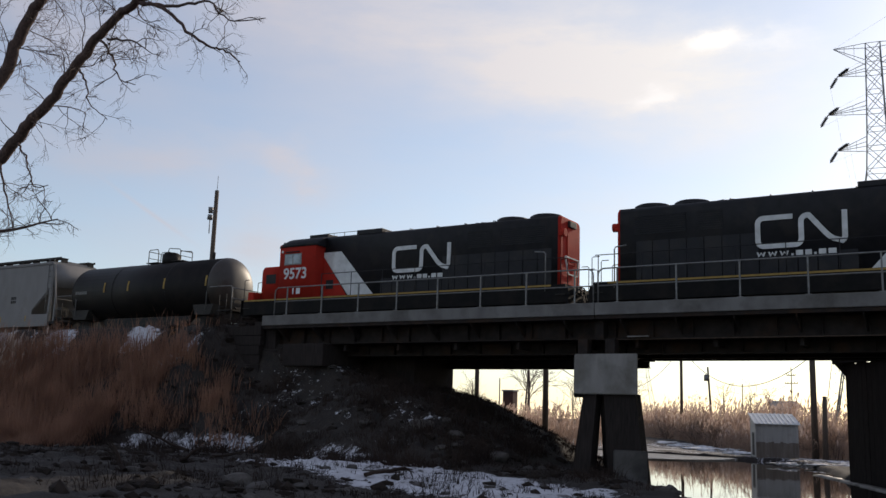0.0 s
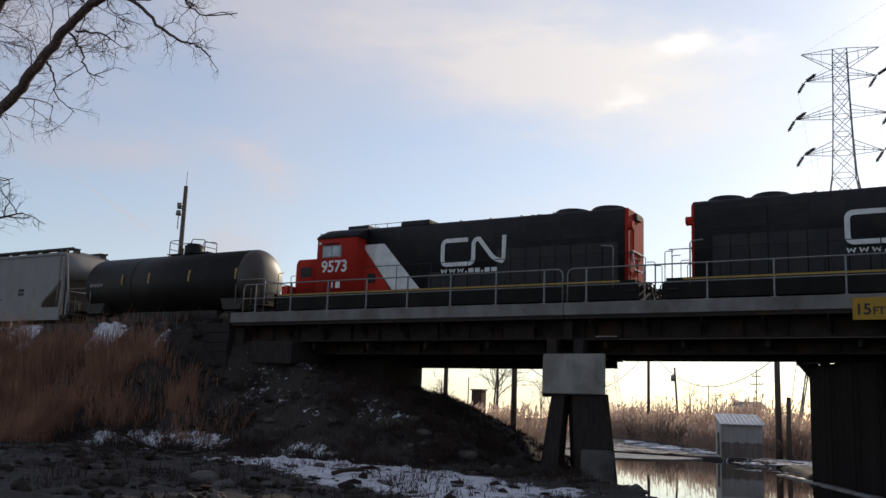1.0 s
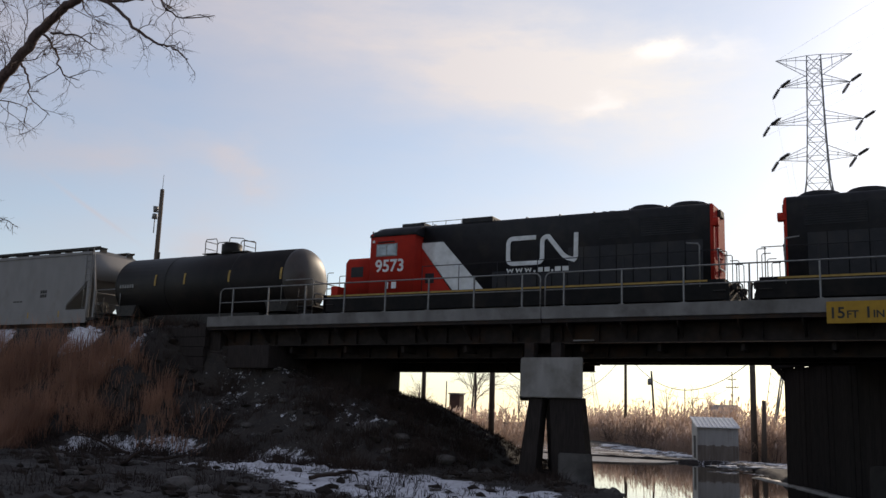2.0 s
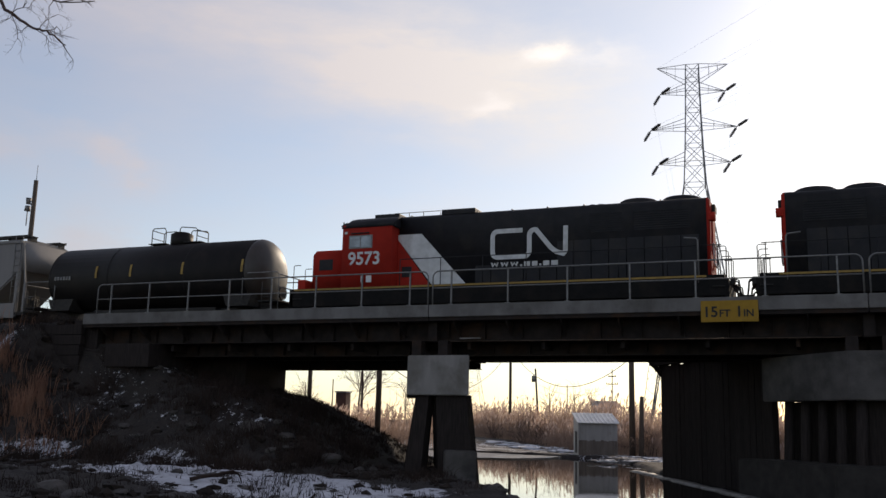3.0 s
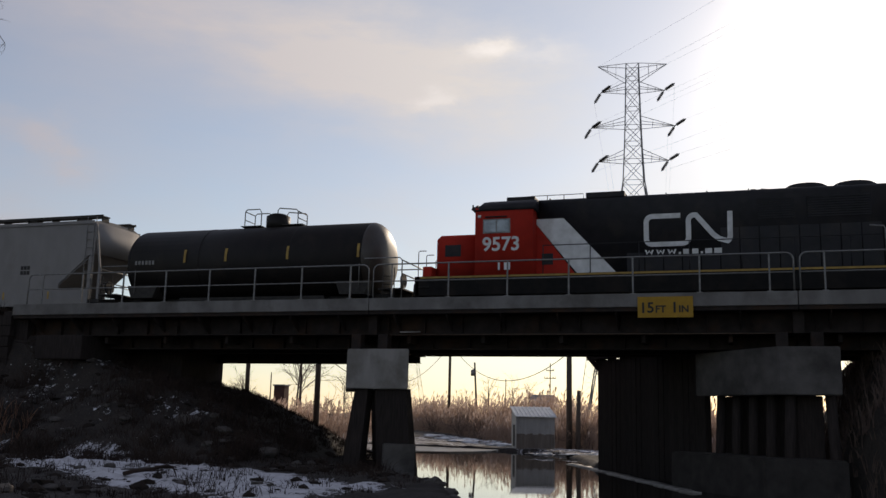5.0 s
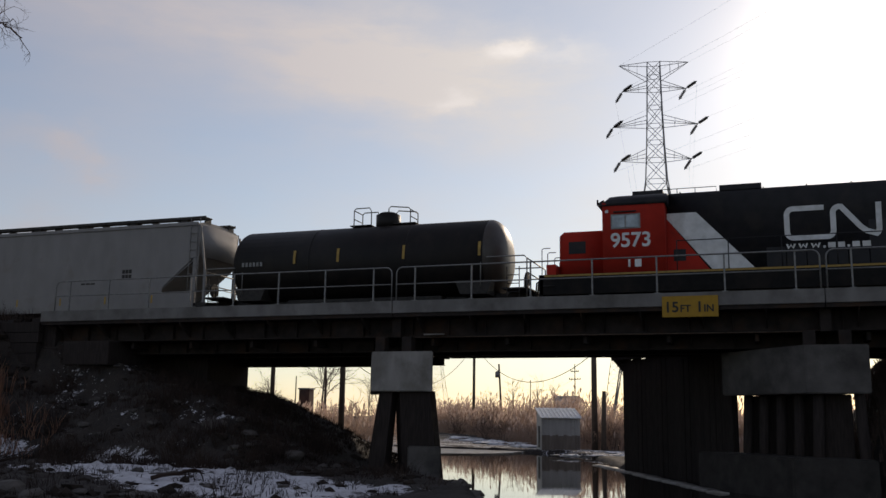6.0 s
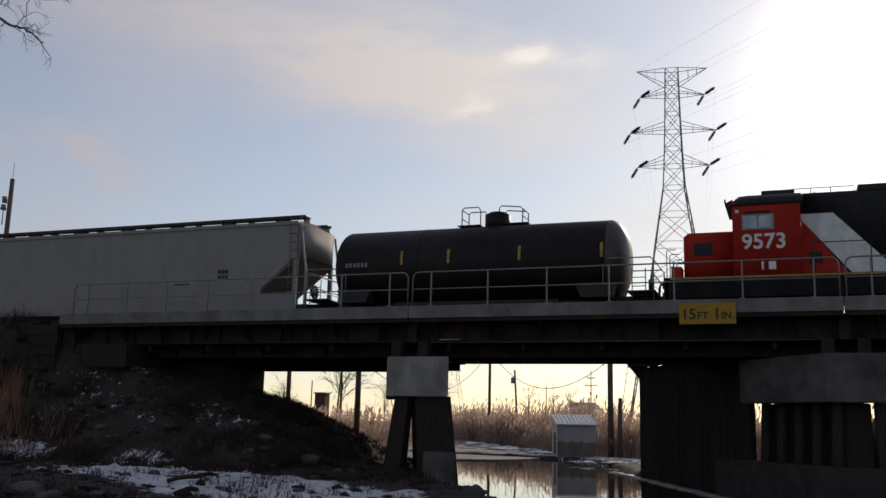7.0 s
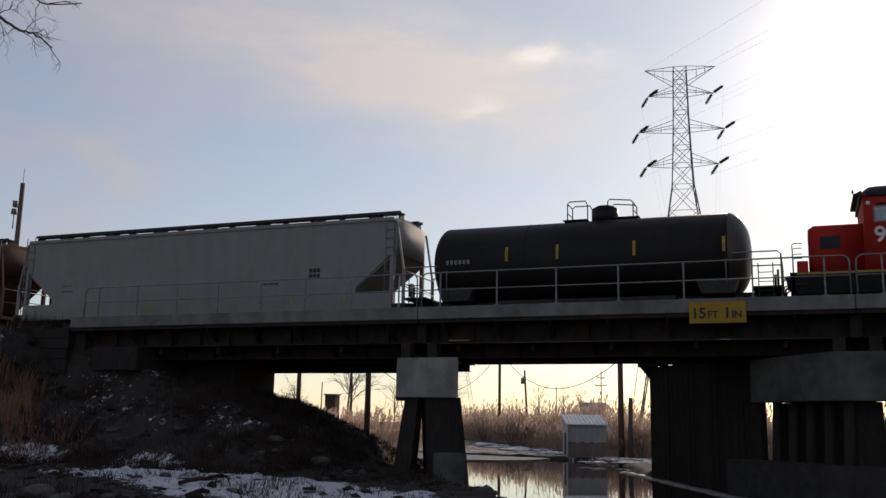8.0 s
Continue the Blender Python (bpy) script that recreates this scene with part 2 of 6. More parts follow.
M = {
    "black_paint": mat("black_paint", (0.017, 0.016, 0.02), 0.6, spec=0.3, dark=(0.009, 0.009, 0.011), scale=3, dirt=(0.028, 0.024, 0.023), bump=0.05),
    "frame_black": mat("frame_black", (0.012, 0.011, 0.011), 0.8, spec=0.2, dark=(0.006, 0.006, 0.006), scale=4, dirt=(0.02, 0.016, 0.014), bump=0.1),
    # lighter, warmer tank black: sun on the east end put into its colour
    "sunlit_black": mat("sunlit_black", (0.04, 0.027, 0.019), 0.5, spec=0.6, dark=(0.02, 0.0145, 0.0115), scale=2.5, streak=(1, 1, 0.4), dirt=(0.05, 0.04, 0.034), dirt_scale=1.3, dirt_range=(0.5, 0.75)),
    # darker copy of twig; on the slope it carries the bridges' shade
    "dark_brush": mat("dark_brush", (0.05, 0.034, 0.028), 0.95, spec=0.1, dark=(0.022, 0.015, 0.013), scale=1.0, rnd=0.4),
    "red_paint": mat("red_paint", (0.46, 0.032, 0.02), 0.75, spec=0.12, dark=(0.36, 0.027, 0.018), scale=2, dirt=(0.2, 0.03, 0.02), dirt_range=(0.6, 0.8)),
    "white_paint": mat("white_paint", (0.72, 0.72, 0.72), 0.55, dark=(0.52, 0.52, 0.51), scale=3, dirt=(0.35, 0.33, 0.31), dirt_range=(0.55, 0.8)),
    "yellow_paint": mat("yellow_paint", (0.42, 0.26, 0.06), 0.7, dark=(0.26, 0.16, 0.04), scale=4),
    "sign_yellow": mat("sign_yellow", (0.38, 0.21, 0.018), 0.8, dark=(0.3, 0.165, 0.016), scale=5, dirt=(0.3, 0.18, 0.04), dirt_scale=4, dirt_range=(0.6, 0.8)),
    "sign_black": mat("sign_black", (0.02, 0.02, 0.02), 0.7, scale=9),
    "running_gear": mat("running_gear", (0.035, 0.03, 0.026), 0.75, dark=(0.015, 0.013, 0.012), scale=7, bump=0.2),
    "wheel_steel": mat("wheel_steel", (0.12, 0.09, 0.07), 0.55, 0.6, scale=12),
    "tank_black": mat("tank_black", (0.0135, 0.0105, 0.0098), 0.55, spec=0.22, dark=(0.008, 0.007, 0.007), scale=2.0, streak=(1.2, 1.2, 0.35), dirt=(0.021, 0.016, 0.0135), bump=0.04),
    "hopper_grey": mat("hopper_grey", (0.225, 0.212, 0.208), 0.7, dark=(0.19, 0.178, 0.173), scale=1.6, streak=(1.2, 1.2, 0.5), dirt=(0.16, 0.128, 0.105), dirt_scale=0.7, dirt_range=(0.56, 0.82), bump=0.05),
    "hopper_rust": mat("hopper_rust", (0.1, 0.04, 0.026), 0.8, dark=(0.07, 0.03, 0.02), scale=3, dirt=(0.05, 0.03, 0.025), bump=0.15),
    # opaque pale grey: sky seen through the panes is put into the colour
    "glass": mat("glass", (0.3, 0.34, 0.36), 0.06, 0.0, scale=2, amount=0.2, spec=1.0),
    "concrete": mat("concrete", (0.28, 0.262, 0.248), 0.9, spec=0.3, dark=(0.19, 0.177, 0.166), scale=2.2, dirt=(0.14, 0.125, 0.11), dirt_scale=0.9, dirt_range=(0.44, 0.66), streak=(1, 1, 0.35), bump=0.3, bump_scale=18),
    "curb_concrete": mat("curb_concrete", (0.2, 0.19, 0.184), 0.9, spec=0.3, dark=(0.13, 0.122, 0.117), scale=1.6, dirt=(0.08, 0.072, 0.066), dirt_scale=0.7, dirt_range=(0.46, 0.7), streak=(1, 1, 0.3), bump=0.3, bump_scale=18),
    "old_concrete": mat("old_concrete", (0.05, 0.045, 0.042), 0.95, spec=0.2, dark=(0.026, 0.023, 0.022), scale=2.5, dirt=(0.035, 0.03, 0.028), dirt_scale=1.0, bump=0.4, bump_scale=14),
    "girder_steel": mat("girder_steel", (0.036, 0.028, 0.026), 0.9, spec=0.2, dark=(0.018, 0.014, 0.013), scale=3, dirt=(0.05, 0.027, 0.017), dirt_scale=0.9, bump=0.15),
    # darker concrete for the second cap, a footing and the rear curbs
    "dark_concrete": mat("dark_concrete", (0.115, 0.105, 0.1), 0.92, spec=0.25, dark=(0.07, 0.064, 0.062), scale=2.2, dirt=(0.04, 0.036, 0.034), dirt_scale=0.8, dirt_range=(0.45, 0.7), bump=0.3, bump_scale=18),
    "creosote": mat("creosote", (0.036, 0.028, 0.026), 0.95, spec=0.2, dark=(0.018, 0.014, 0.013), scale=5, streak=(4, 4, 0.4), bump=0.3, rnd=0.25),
    "galvanised": mat("galvanised", (0.25, 0.245, 0.24), 0.6, 0.5, dark=(0.16, 0.155, 0.15), scale=8),
    "tower_steel": mat("tower_steel", (0.32, 0.32, 0.33), 0.65, 0.3, dark=(0.22, 0.22, 0.22), scale=3),
    "insulator": mat("insulator", (0.05, 0.045, 0.045), 0.3, scale=4),
    "pole_wood": mat("pole_wood", (0.13, 0.095, 0.07), 0.9, dark=(0.06, 0.045, 0.035), scale=5, streak=(6, 6, 0.4), bump=0.3),
    "wire": mat("wire", (0.06, 0.06, 0.06), 0.6, scale=4),
    "bark": mat("bark", (0.14, 0.085, 0.073), 0.9, dark=(0.055, 0.036, 0.032), scale=9, streak=(3, 3, 1), bump=0.6, bump_scale=30),
    "twig": mat("twig", (0.12, 0.08, 0.065), 0.9, scale=6, rnd=0.2),
    "reed": mat("reed", (0.36, 0.26, 0.2), 0.85, dark=(0.17, 0.108, 0.08), scale=1.2, rnd=0.35),
    "plume": mat("plume", (0.54, 0.45, 0.4), 0.95, dark=(0.36, 0.27, 0.22), scale=2.0, rnd=0.3),
    "dry_grass": mat("dry_grass", (0.36, 0.195, 0.13), 0.9, dark=(0.1, 0.05, 0.035), scale=0.8, rnd=0.55),
    "rock": mat("rock", (0.085, 0.073, 0.067), 0.9, dark=(0.04, 0.035, 0.032), scale=5, bump=0.6, bump_scale=12, rnd=0.2),
    "snow": mat("snow", (0.78, 0.79, 0.82), 0.85, dark=(0.6, 0.6, 0.62), scale=3, dirt=(0.25, 0.2, 0.16), dirt_scale=2.5, dirt_range=(0.55, 0.68), bump=0.5, bump_scale=9),
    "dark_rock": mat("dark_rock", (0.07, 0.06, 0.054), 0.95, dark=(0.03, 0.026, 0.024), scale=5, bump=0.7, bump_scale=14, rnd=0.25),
    "ballast": mat("ballast", (0.16, 0.145, 0.13), 0.95, dark=(0.05, 0.045, 0.042), scale=22, amount=0.7, bump=1.0, bump_scale=25),
    "metal_shed": mat("metal_shed", (0.44, 0.42, 0.4), 0.6, 0.1, dark=(0.33, 0.315, 0.3), scale=2, streak=(2, 2, 0.3), dirt=(0.22, 0.18, 0.14), dirt_scale=0.8, dirt_range=(0.55, 0.8)),
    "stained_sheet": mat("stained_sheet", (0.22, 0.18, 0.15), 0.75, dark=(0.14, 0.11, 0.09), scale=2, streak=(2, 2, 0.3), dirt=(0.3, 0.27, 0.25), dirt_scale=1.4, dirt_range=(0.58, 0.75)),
    "far_wall": mat("far_wall", (0.7, 0.69, 0.72), 0.9, scale=0.3),
    "rail_steel": mat("rail_steel", (0.16, 0.11, 0.085), 0.6, 0.6, scale=10),
}


def let_light_through(m, share, colour):
    """Thin dry leaves pass part of the light that falls on their other side."""
    nd, ln = m.node_tree.nodes, m.node_tree.links
    t = nd.new("ShaderNodeBsdfTranslucent")
    t.inputs["Color"].default_value = (*colour, 1)
    mx = nd.new("ShaderNodeMixShader")
    mx.inputs[0].default_value = share
    ln.new(nd["Principled BSDF"].outputs[0], mx.inputs[1])
    ln.new(t.outputs[0], mx.inputs[2])
    ln.new(mx.outputs[0], nd["Material Output"].inputs["Surface"])


let_light_through(M["reed"], 0.42, (0.46, 0.33, 0.26))
let_light_through(M["plume"], 0.55, (0.68, 0.53, 0.45))
let_light_through(M["dry_grass"], 0.45, (0.44, 0.23, 0.15))


def snow_ground():
    """Frozen mud with dead grass litter and patchy snow."""
    m = bpy.data.materials.new("frozen_ground")
    m.use_nodes = True
    nt = m.node_tree
    nd, ln = nt.nodes, nt.links
    p = nd["Principled BSDF"]
    p.inputs["Roughness"].default_value = 0.9
    tc = nd.new("ShaderNodeTexCoord")

    def nz(scale, detail=8, rough=0.6, stretch=None):
        n = nd.new("ShaderNodeTexNoise")
        n.inputs["Scale"].default_value, n.inputs["Detail"].default_value, n.inputs["Roughness"].default_value = scale, detail, rough
        if stretch:
            mp = nd.new("ShaderNodeMapping")
            mp.inputs["Scale"].default_value = stretch
            ln.new(tc.outputs["Object"], mp.inputs[0])
            ln.new(mp.outputs[0], n.inputs["Vector"])
        else:
            ln.new(tc.outputs["Object"], n.inputs["Vector"])
        return n.outputs[0]

    def ramp(v, lo, hi):
        r = nd.new("ShaderNodeMapRange")
        r.inputs["From Min"].default_value, r.inputs["From Max"].default_value = lo, hi
        ln.new(v, r.inputs[0])
        return r.outputs[0]

    def mixc(f, a, b):
        x = nd.new("ShaderNodeMix")
        x.data_type = "RGBA"
        ln.new(f, x.inputs["Factor"])
        for s, v in (("A", a), ("B", b)):
            if isinstance(v, tuple):
                x.inputs[s].default_value = (*v, 1)
            else:
                ln.new(v, x.inputs[s])
        return x.outputs["Result"]

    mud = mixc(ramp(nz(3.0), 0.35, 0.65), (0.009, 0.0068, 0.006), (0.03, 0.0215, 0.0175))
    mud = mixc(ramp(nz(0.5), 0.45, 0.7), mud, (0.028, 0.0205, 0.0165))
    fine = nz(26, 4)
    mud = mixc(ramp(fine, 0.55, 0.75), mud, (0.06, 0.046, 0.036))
    # snow amount is painted on the sheet by a smooth vertex weight, broken up by noise
    at = nd.new("ShaderNodeAttribute")
    at.attribute_name = "snow"
    s = nd.new("ShaderNodeMath")
    s.operation = "ADD"
    ln.new(at.outputs["Fac"], s.inputs[0])
    big = nz(0.55, 9, 0.68)
    ln.new(big, s.inputs[1])
    s2 = nd.new("ShaderNodeMath")
    s2.operation = "MULTIPLY_ADD"
    ln.new(nz(5.0, 6, 0.7, (1.0, 0.6, 1.0)), s2.inputs[0])
    s2.inputs[1].default_value = 0.95
    ln.new(s.outputs[0], s2.inputs[2])
    s3 = nd.new("ShaderNodeMath")
    s3.operation = "MULTIPLY_ADD"
    ln.new(nz(17.0, 5, 0.7), s3.inputs[0])
    s3.inputs[1].default_value = 0.5
    ln.new(s2.outputs[0], s3.inputs[2])
    sn = ramp(s3.outputs[0], 1.41, 1.47)
    old = mixc(ramp(nz(2.2, 6), 0.35, 0.7), (0.46, 0.45, 0.47), (0.68, 0.68, 0.72))
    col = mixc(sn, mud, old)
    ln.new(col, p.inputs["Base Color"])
    bp = nd.new("ShaderNodeBump")
    bp.inputs["Strength"].default_value, bp.inputs["Distance"].default_value = 0.9, 0.06
    ln.new(nz(9.0, 7, 0.7), bp.inputs["Height"])
    ln.new(bp.outputs[0], p.inputs["Normal"])
    return m


def water_surface():
    m = bpy.data.materials.new("still_water")
    m.use_nodes = True
    nt = m.node_tree
    nd, ln = nt.nodes, nt.links
    p = nd["Principled BSDF"]
    p.inputs["Base Color"].default_value = (0.02, 0.017, 0.013, 1)
    p.inputs["Roughness"].default_value = 0.03
    p.inputs["IOR"].default_value = 1.33
    p.inputs["Specular IOR Level"].default_value = 0.7
    tc = nd.new("ShaderNodeTexCoord")
    n = nd.new("ShaderNodeTexNoise")
    n.inputs["Scale"].default_value, n.inputs["Detail"].default_value = 0.9, 3
    ln.new(tc.outputs["Object"], n.inputs["Vector"])
    bp = nd.new("ShaderNodeBump")
    bp.inputs["Strength"].default_value, bp.inputs["Distance"].default_value = 0.05, 0.03
    ln.new(n.outputs[0], bp.inputs["Height"])
    ln.new(bp.outputs[0], p.inputs["Normal"])
    return m


M["ground"] = snow_ground()
M["water"] = water_surface()
M["ice"] = mat("ice", (0.21, 0.175, 0.145), 0.5, spec=0.3, dark=(0.1, 0.084, 0.07), scale=0.35, amount=0.5, dirt=(0.68, 0.69, 0.72), dirt_scale=0.6, dirt_range=(0.6, 0.68), bump=0.2, bump_scale=4)


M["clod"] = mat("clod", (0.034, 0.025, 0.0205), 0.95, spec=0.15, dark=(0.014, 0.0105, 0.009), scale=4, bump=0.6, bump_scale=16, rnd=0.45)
M["rim_ice"] = mat("rim_ice", (0.34, 0.32, 0.3), 0.6, spec=0.3, dark=(0.16, 0.145, 0.13), scale=2.5, amount=0.6, dirt=(0.08, 0.068, 0.058), dirt_scale=1.6, dirt_range=(0.5, 0.68), bump=0.4, bump_scale=8)


# ---- mesh helpers ----
def box(bm, x0, x1, y0, y1, z0, z1, bevel=0.0):
    vs = [bm.verts.new((x, y, z)) for z in (z0, z1) for x, y in ((x0, y0), (x1, y0), (x1, y1), (x0, y1))]
    fs = [bm.faces.new([vs[i] for i in q]) for q in ((3, 2, 1, 0), (4, 5, 6, 7), (0, 1, 5, 4), (1, 2, 6, 5), (2, 3, 7, 6), (3, 0, 4, 7))]
    if bevel:
        es = list({e for f in fs for e in f.edges})
        bmesh.ops.bevel(bm, geom=es, offset=bevel, segments=2, affect="EDGES", profile=0.7)
    return bm


def bar(bm, a, b, w=0.05, h=None, up=(0, 0, 1)):
    """A bar of rectangular section from a to b."""
    a, b = Vector(a), Vector(b)
    h = h or w
    d = (b - a).normalized()
    u = Vector(up)
    if abs(d.dot(u)) > 0.99:
        u = Vector((0, 1, 0))
    s = d.cross(u).normalized() * w / 2
    t = s.cross(d).normalized() * h / 2
    r = [[bm.verts.new(p + i * s + j * t) for i, j in ((-1, -1), (1, -1), (1, 1), (-1, 1))] for p in (a, b)]
    for i in range(4):
        k = (i + 1) % 4
        bm.faces.new((r[0][i], r[0][k], r[1][k], r[1][i]))
    bm.faces.new(r[0][::-1])
    bm.faces.new(r[1])
    return bm


def tube(bm, pts, r0, r1=None, n=8, caps=True):
    """A round tube through pts, its radius going from r0 to r1."""
    pts = [Vector(p) for p in pts]
    r1 = r0 if r1 is None else r1
    rings = []
    prev = None
    for i, p in enumerate(pts):
        d = (pts[min(i + 1, len(pts) - 1)] - pts[max(i - 1, 0)]).normalized()
        if prev is None:
            prev = Vector((0, 0, 1)) if abs(d.z) < 0.9 else Vector((0, 1, 0))
        s = d.cross(prev)
        s.normalize()
        t = s.cross(d)
        prev = t
        r = r0 + (r1 - r0) * i / max(1, len(pts) - 1)
        rings.append([bm.verts.new(p + r * (math.cos(2 * math.pi * k / n) * s + math.sin(2 * math.pi * k / n) * t)) for k in range(n)])
    for a, b in zip(rings, rings[1:]):
        for k in range(n):
            j = (k + 1) % n
            f = bm.faces.new((a[k], a[j], b[j], b[k]))
            f.smooth = True
    if caps:
        bm.faces.new(rings[0][::-1])
        bm.faces.new(rings[-1])
    return bm


def prism(bm, outline, y0, y1):
    """An outline in x and z, thickened from y0 to y1."""
    a = [bm.verts.new((x, y0, z)) for x, z in outline]
    b = [bm.verts.new((x, y1, z)) for x, z in outline]
    n = len(outline)
    bm.faces.new(a)
    bm.faces.new(b[::-1])
    for i in range(n):
        j = (i + 1) % n
        bm.faces.new((a[j], a[i], b[i], b[j]))
    return bm


def loft(bm, sections, closed=False):
    """Faces between rings of equal length."""
    rs = [[bm.verts.new(p) for p in s] for s in sections]
    n = len(rs[0])
    for a, b in zip(rs, rs[1:]):
        for k in range(n):
            j = (k + 1) % n
            f = bm.faces.new((a[k], a[j], b[j], b[k]))
            f.smooth = True
    bm.faces.new(rs[0][::-1])
    bm.faces.new(rs[-1])
    return bm


def mesh_of(name, bm, material):
    bmesh.ops.recalc_face_normals(bm, faces=bm.faces)
    me = bpy.data.meshes.new(name)
    bm.to_mesh(me)
    bm.free()
    me.materials.append(material)
    return me


def part(name, bm, material, parent, label=""):
    ob = new(name, mesh_of(name, bm, material))
    ob.parent = parent
    return tagged(ob, label)


def solo(name, bm, material, label="", category="", group="", kind=""):
    return tagged(new(name, mesh_of(name, bm, material)), label, category, group, kind)


def thing(name, m, label, category, group=""):
    ob = new(name)
    ob.matrix_basis = m
    return tagged(ob, label, category, group)


def B():
    return bmesh.new()


def text_part(name, words, size, m, material, parent, label="", depth=0.006):
    cu = bpy.data.curves.new(name, "FONT")
    cu.body, cu.size, cu.extrude, cu.align_x, cu.offset = words, size, depth, "CENTER", size * 0.02
    tmp = bpy.data.objects.new(name, cu)
    scene.collection.objects.link(tmp)
    me = bpy.data.meshes.new_from_object(tmp.evaluated_get(bpy.context.evaluated_depsgraph_get()))
    bpy.data.objects.remove(tmp)
    me.materials.clear()
    me.materials.append(material)
    ob = new(name, me)
    ob.parent = parent
    ob.matrix_basis = m
    return tagged(ob, label)


# ---- ground ----
RAIL_Z, TRACK_Y = 5.55, 32.55


def smooth(a, b, v):
    u = min(1.0, max(0.0, (v - a) / (b - a)))
    return u * u * (3 - 2 * u)


def shore(y):
    """x of the near creek bank's edge at y."""
    return np.interp(y, [-20, 10, 20, 24, 27.6, 28.6, 29.6, 34, 45, 60, 75, 90], [4, -2, -6.2, -7.9, -9.9, -11.9, -12.4, -13.4, -19, -27, -33, -40])


def right_shore(y):
    return np.interp(y, [-20, 20, 31, 32, 35, 40, 42, 50, 56, 58.5, 60, 62, 64], [26, 8, 2.6, 0.7, -2.1, -4.4, -6.4, -8.5, -10.8, -12.5, -16.2, -24, -33])


def ground_height(x, y):
    z = 0.45 + 0.10 * noise.noise((x * 0.35, y * 0.35, 0)) + 0.06 * noise.noise((x * 1.3, y * 1.3, 3))
    z += 0.03 * noise.noise((x * 3.1, y * 3.1, 7))
    z += 0.25 * smooth(-8, -20, x) * smooth(30, 12, y)
    z -= 0.27 * smooth(40, 46, y)
    clod = noise.noise((x * 1.9, y * 1.9, 21))
    z += 0.15 * max(0.0, clod) * smooth(31, 26, y)
    ridge = 1 - abs(noise.noise((x * 1.1, y * 1.1, 41)) * 2)
    z += (0.16 * max(0.0, ridge - 0.45) + 0.07 * noise.noise((x * 2.4, y * 2.4, 51))) * smooth(31, 26, y) * smooth(-13, -16, x)
    # railway embankment west of the bridge
    crest = 5.38
    toe_s = np.interp(x, [-60, -40, -31, -27, -24], [21.5, 22.5, 24.0, 25.0, 25.5])
    up = smooth(toe_s - 0.6, 30.2, y) if y < 33 else smooth(43.5, 36.0, y)
    end = float(np.interp(x, [-31, -29.5, -27.5, -22.2, -20.6, -18.6, -16.5, -14.8], [1, 1, 0.93, 0.57, 0.52, 0.36, 0.16, 0]))
    # cut away in front of the bridge seat
    end *= 1 - 0.34 * smooth(-30.6, -28.9, x) * smooth(-21.5, -25, x) * smooth(30.3, 29.3, y)
    if x > -29 and y > 33:
        up = smooth(38.2, 36.2, y)
    rough = 0.3 * noise.noise((x * 0.7, y * 0.7, 11)) + 0.24 * noise.noise((x * 1.8, y * 1.8, 5)) + 0.13 * noise.noise((x * 4.2, y * 4.2, 25))
    emb = crest * up * end
    if emb > 0.02:
        z = max(z, 0.4 + emb * 0.93 + rough * min(1.0, emb) * (0.3 if up > 0.97 else 1.0))
    # raised shoulder beside the ballast
    z += 0.5 * smooth(28.5, 29.5, y) * smooth(31.3, 30.7, y) * smooth(-28.6, -29.6, x)
    # slope of the east bank
    east = smooth(1.8, 4.3, x) * smooth(25.0, 32.5, y) * smooth(48, 44, y)
    if east > 0.01:
        z = max(z, 0.3 + 4.4 * east + (rough + 0.2 * noise.noise((x * 1.2, y * 1.2, 33))) * min(1.0, 3 * east))
    # creek bed
    low = -0.15 - 1.15 * smooth(24.5, 27, y) * smooth(32, 30, y)
    inside = smooth(low, 0.9, x - shore(y)) * smooth(-0.1, 0.8, right_shore(y) - x) * smooth(66, 63, y) * smooth(-30, -10, y)
    z = z * (1 - inside) - 0.6 * inside
    if y > 60:
        flat = smooth(60, 66, y)
        z = z * (1 - flat) + flat * (0.07 + 0.04 * noise.noise((x * 0.3, y * 0.3, 2)) + 0.35 * smooth(78, 90, y))
    far = smooth(150, 400, math.hypot(x, y))
    return z * (1 - far) + 0.5 * far


def snow_weight(x, y, z):
    w = -0.25
    # trodden flat below the bank, beside the creek
    u = y - (27 - 0.35 * (x + 22))
    w += 0.58 * smooth(-23.2, -20.6, x) * smooth(-7.0, -9.0, x) * smooth(-8.2, -5.2, u) * smooth(0.9, -0.8, u) * smooth(1.25, 0.85, z)
    w += 0.52 * smooth(-31.5, -29.5, x) * smooth(-23.5, -25.5, x) * smooth(22.5, 24.0, y) * smooth(27.5, 26, y) * smooth(1.5, 1.0, z)
    w += 0.27 * smooth(-30, -26, x) * smooth(-14, -18, x) * smooth(25.5, 27.5, y) * smooth(34, 31, y)
    # shoulder of the embankment
    w += 0.6 * smooth(-30.0, -31.5, x) * smooth(26.6, 27.8, y) * smooth(30.0, 29.3, y) * smooth(-0.12, 0.12, noise.noise((x * 0.42, y * 0.2, 71)))
    # banks by the ice
    w += 0.38 * smooth(-17, -14, x) * smooth(50, 54, y) * smooth(66, 62, y)
    w += 0.4 * smooth(60, 64, y) * smooth(100, 80, y)
    return w


def axis(lo, hi, step, out_lo, out_hi, grow=1.22):
    v = list(np.arange(lo, hi, step))
    s, a = step, lo
    left = []
    while a > out_lo:
        s *= grow
        a -= s
        left.append(a)
    s, a = step, v[-1]
    right = []
    while a < out_hi:
        s *= grow
        a += s
        right.append(a)
    return left[::-1] + v + right


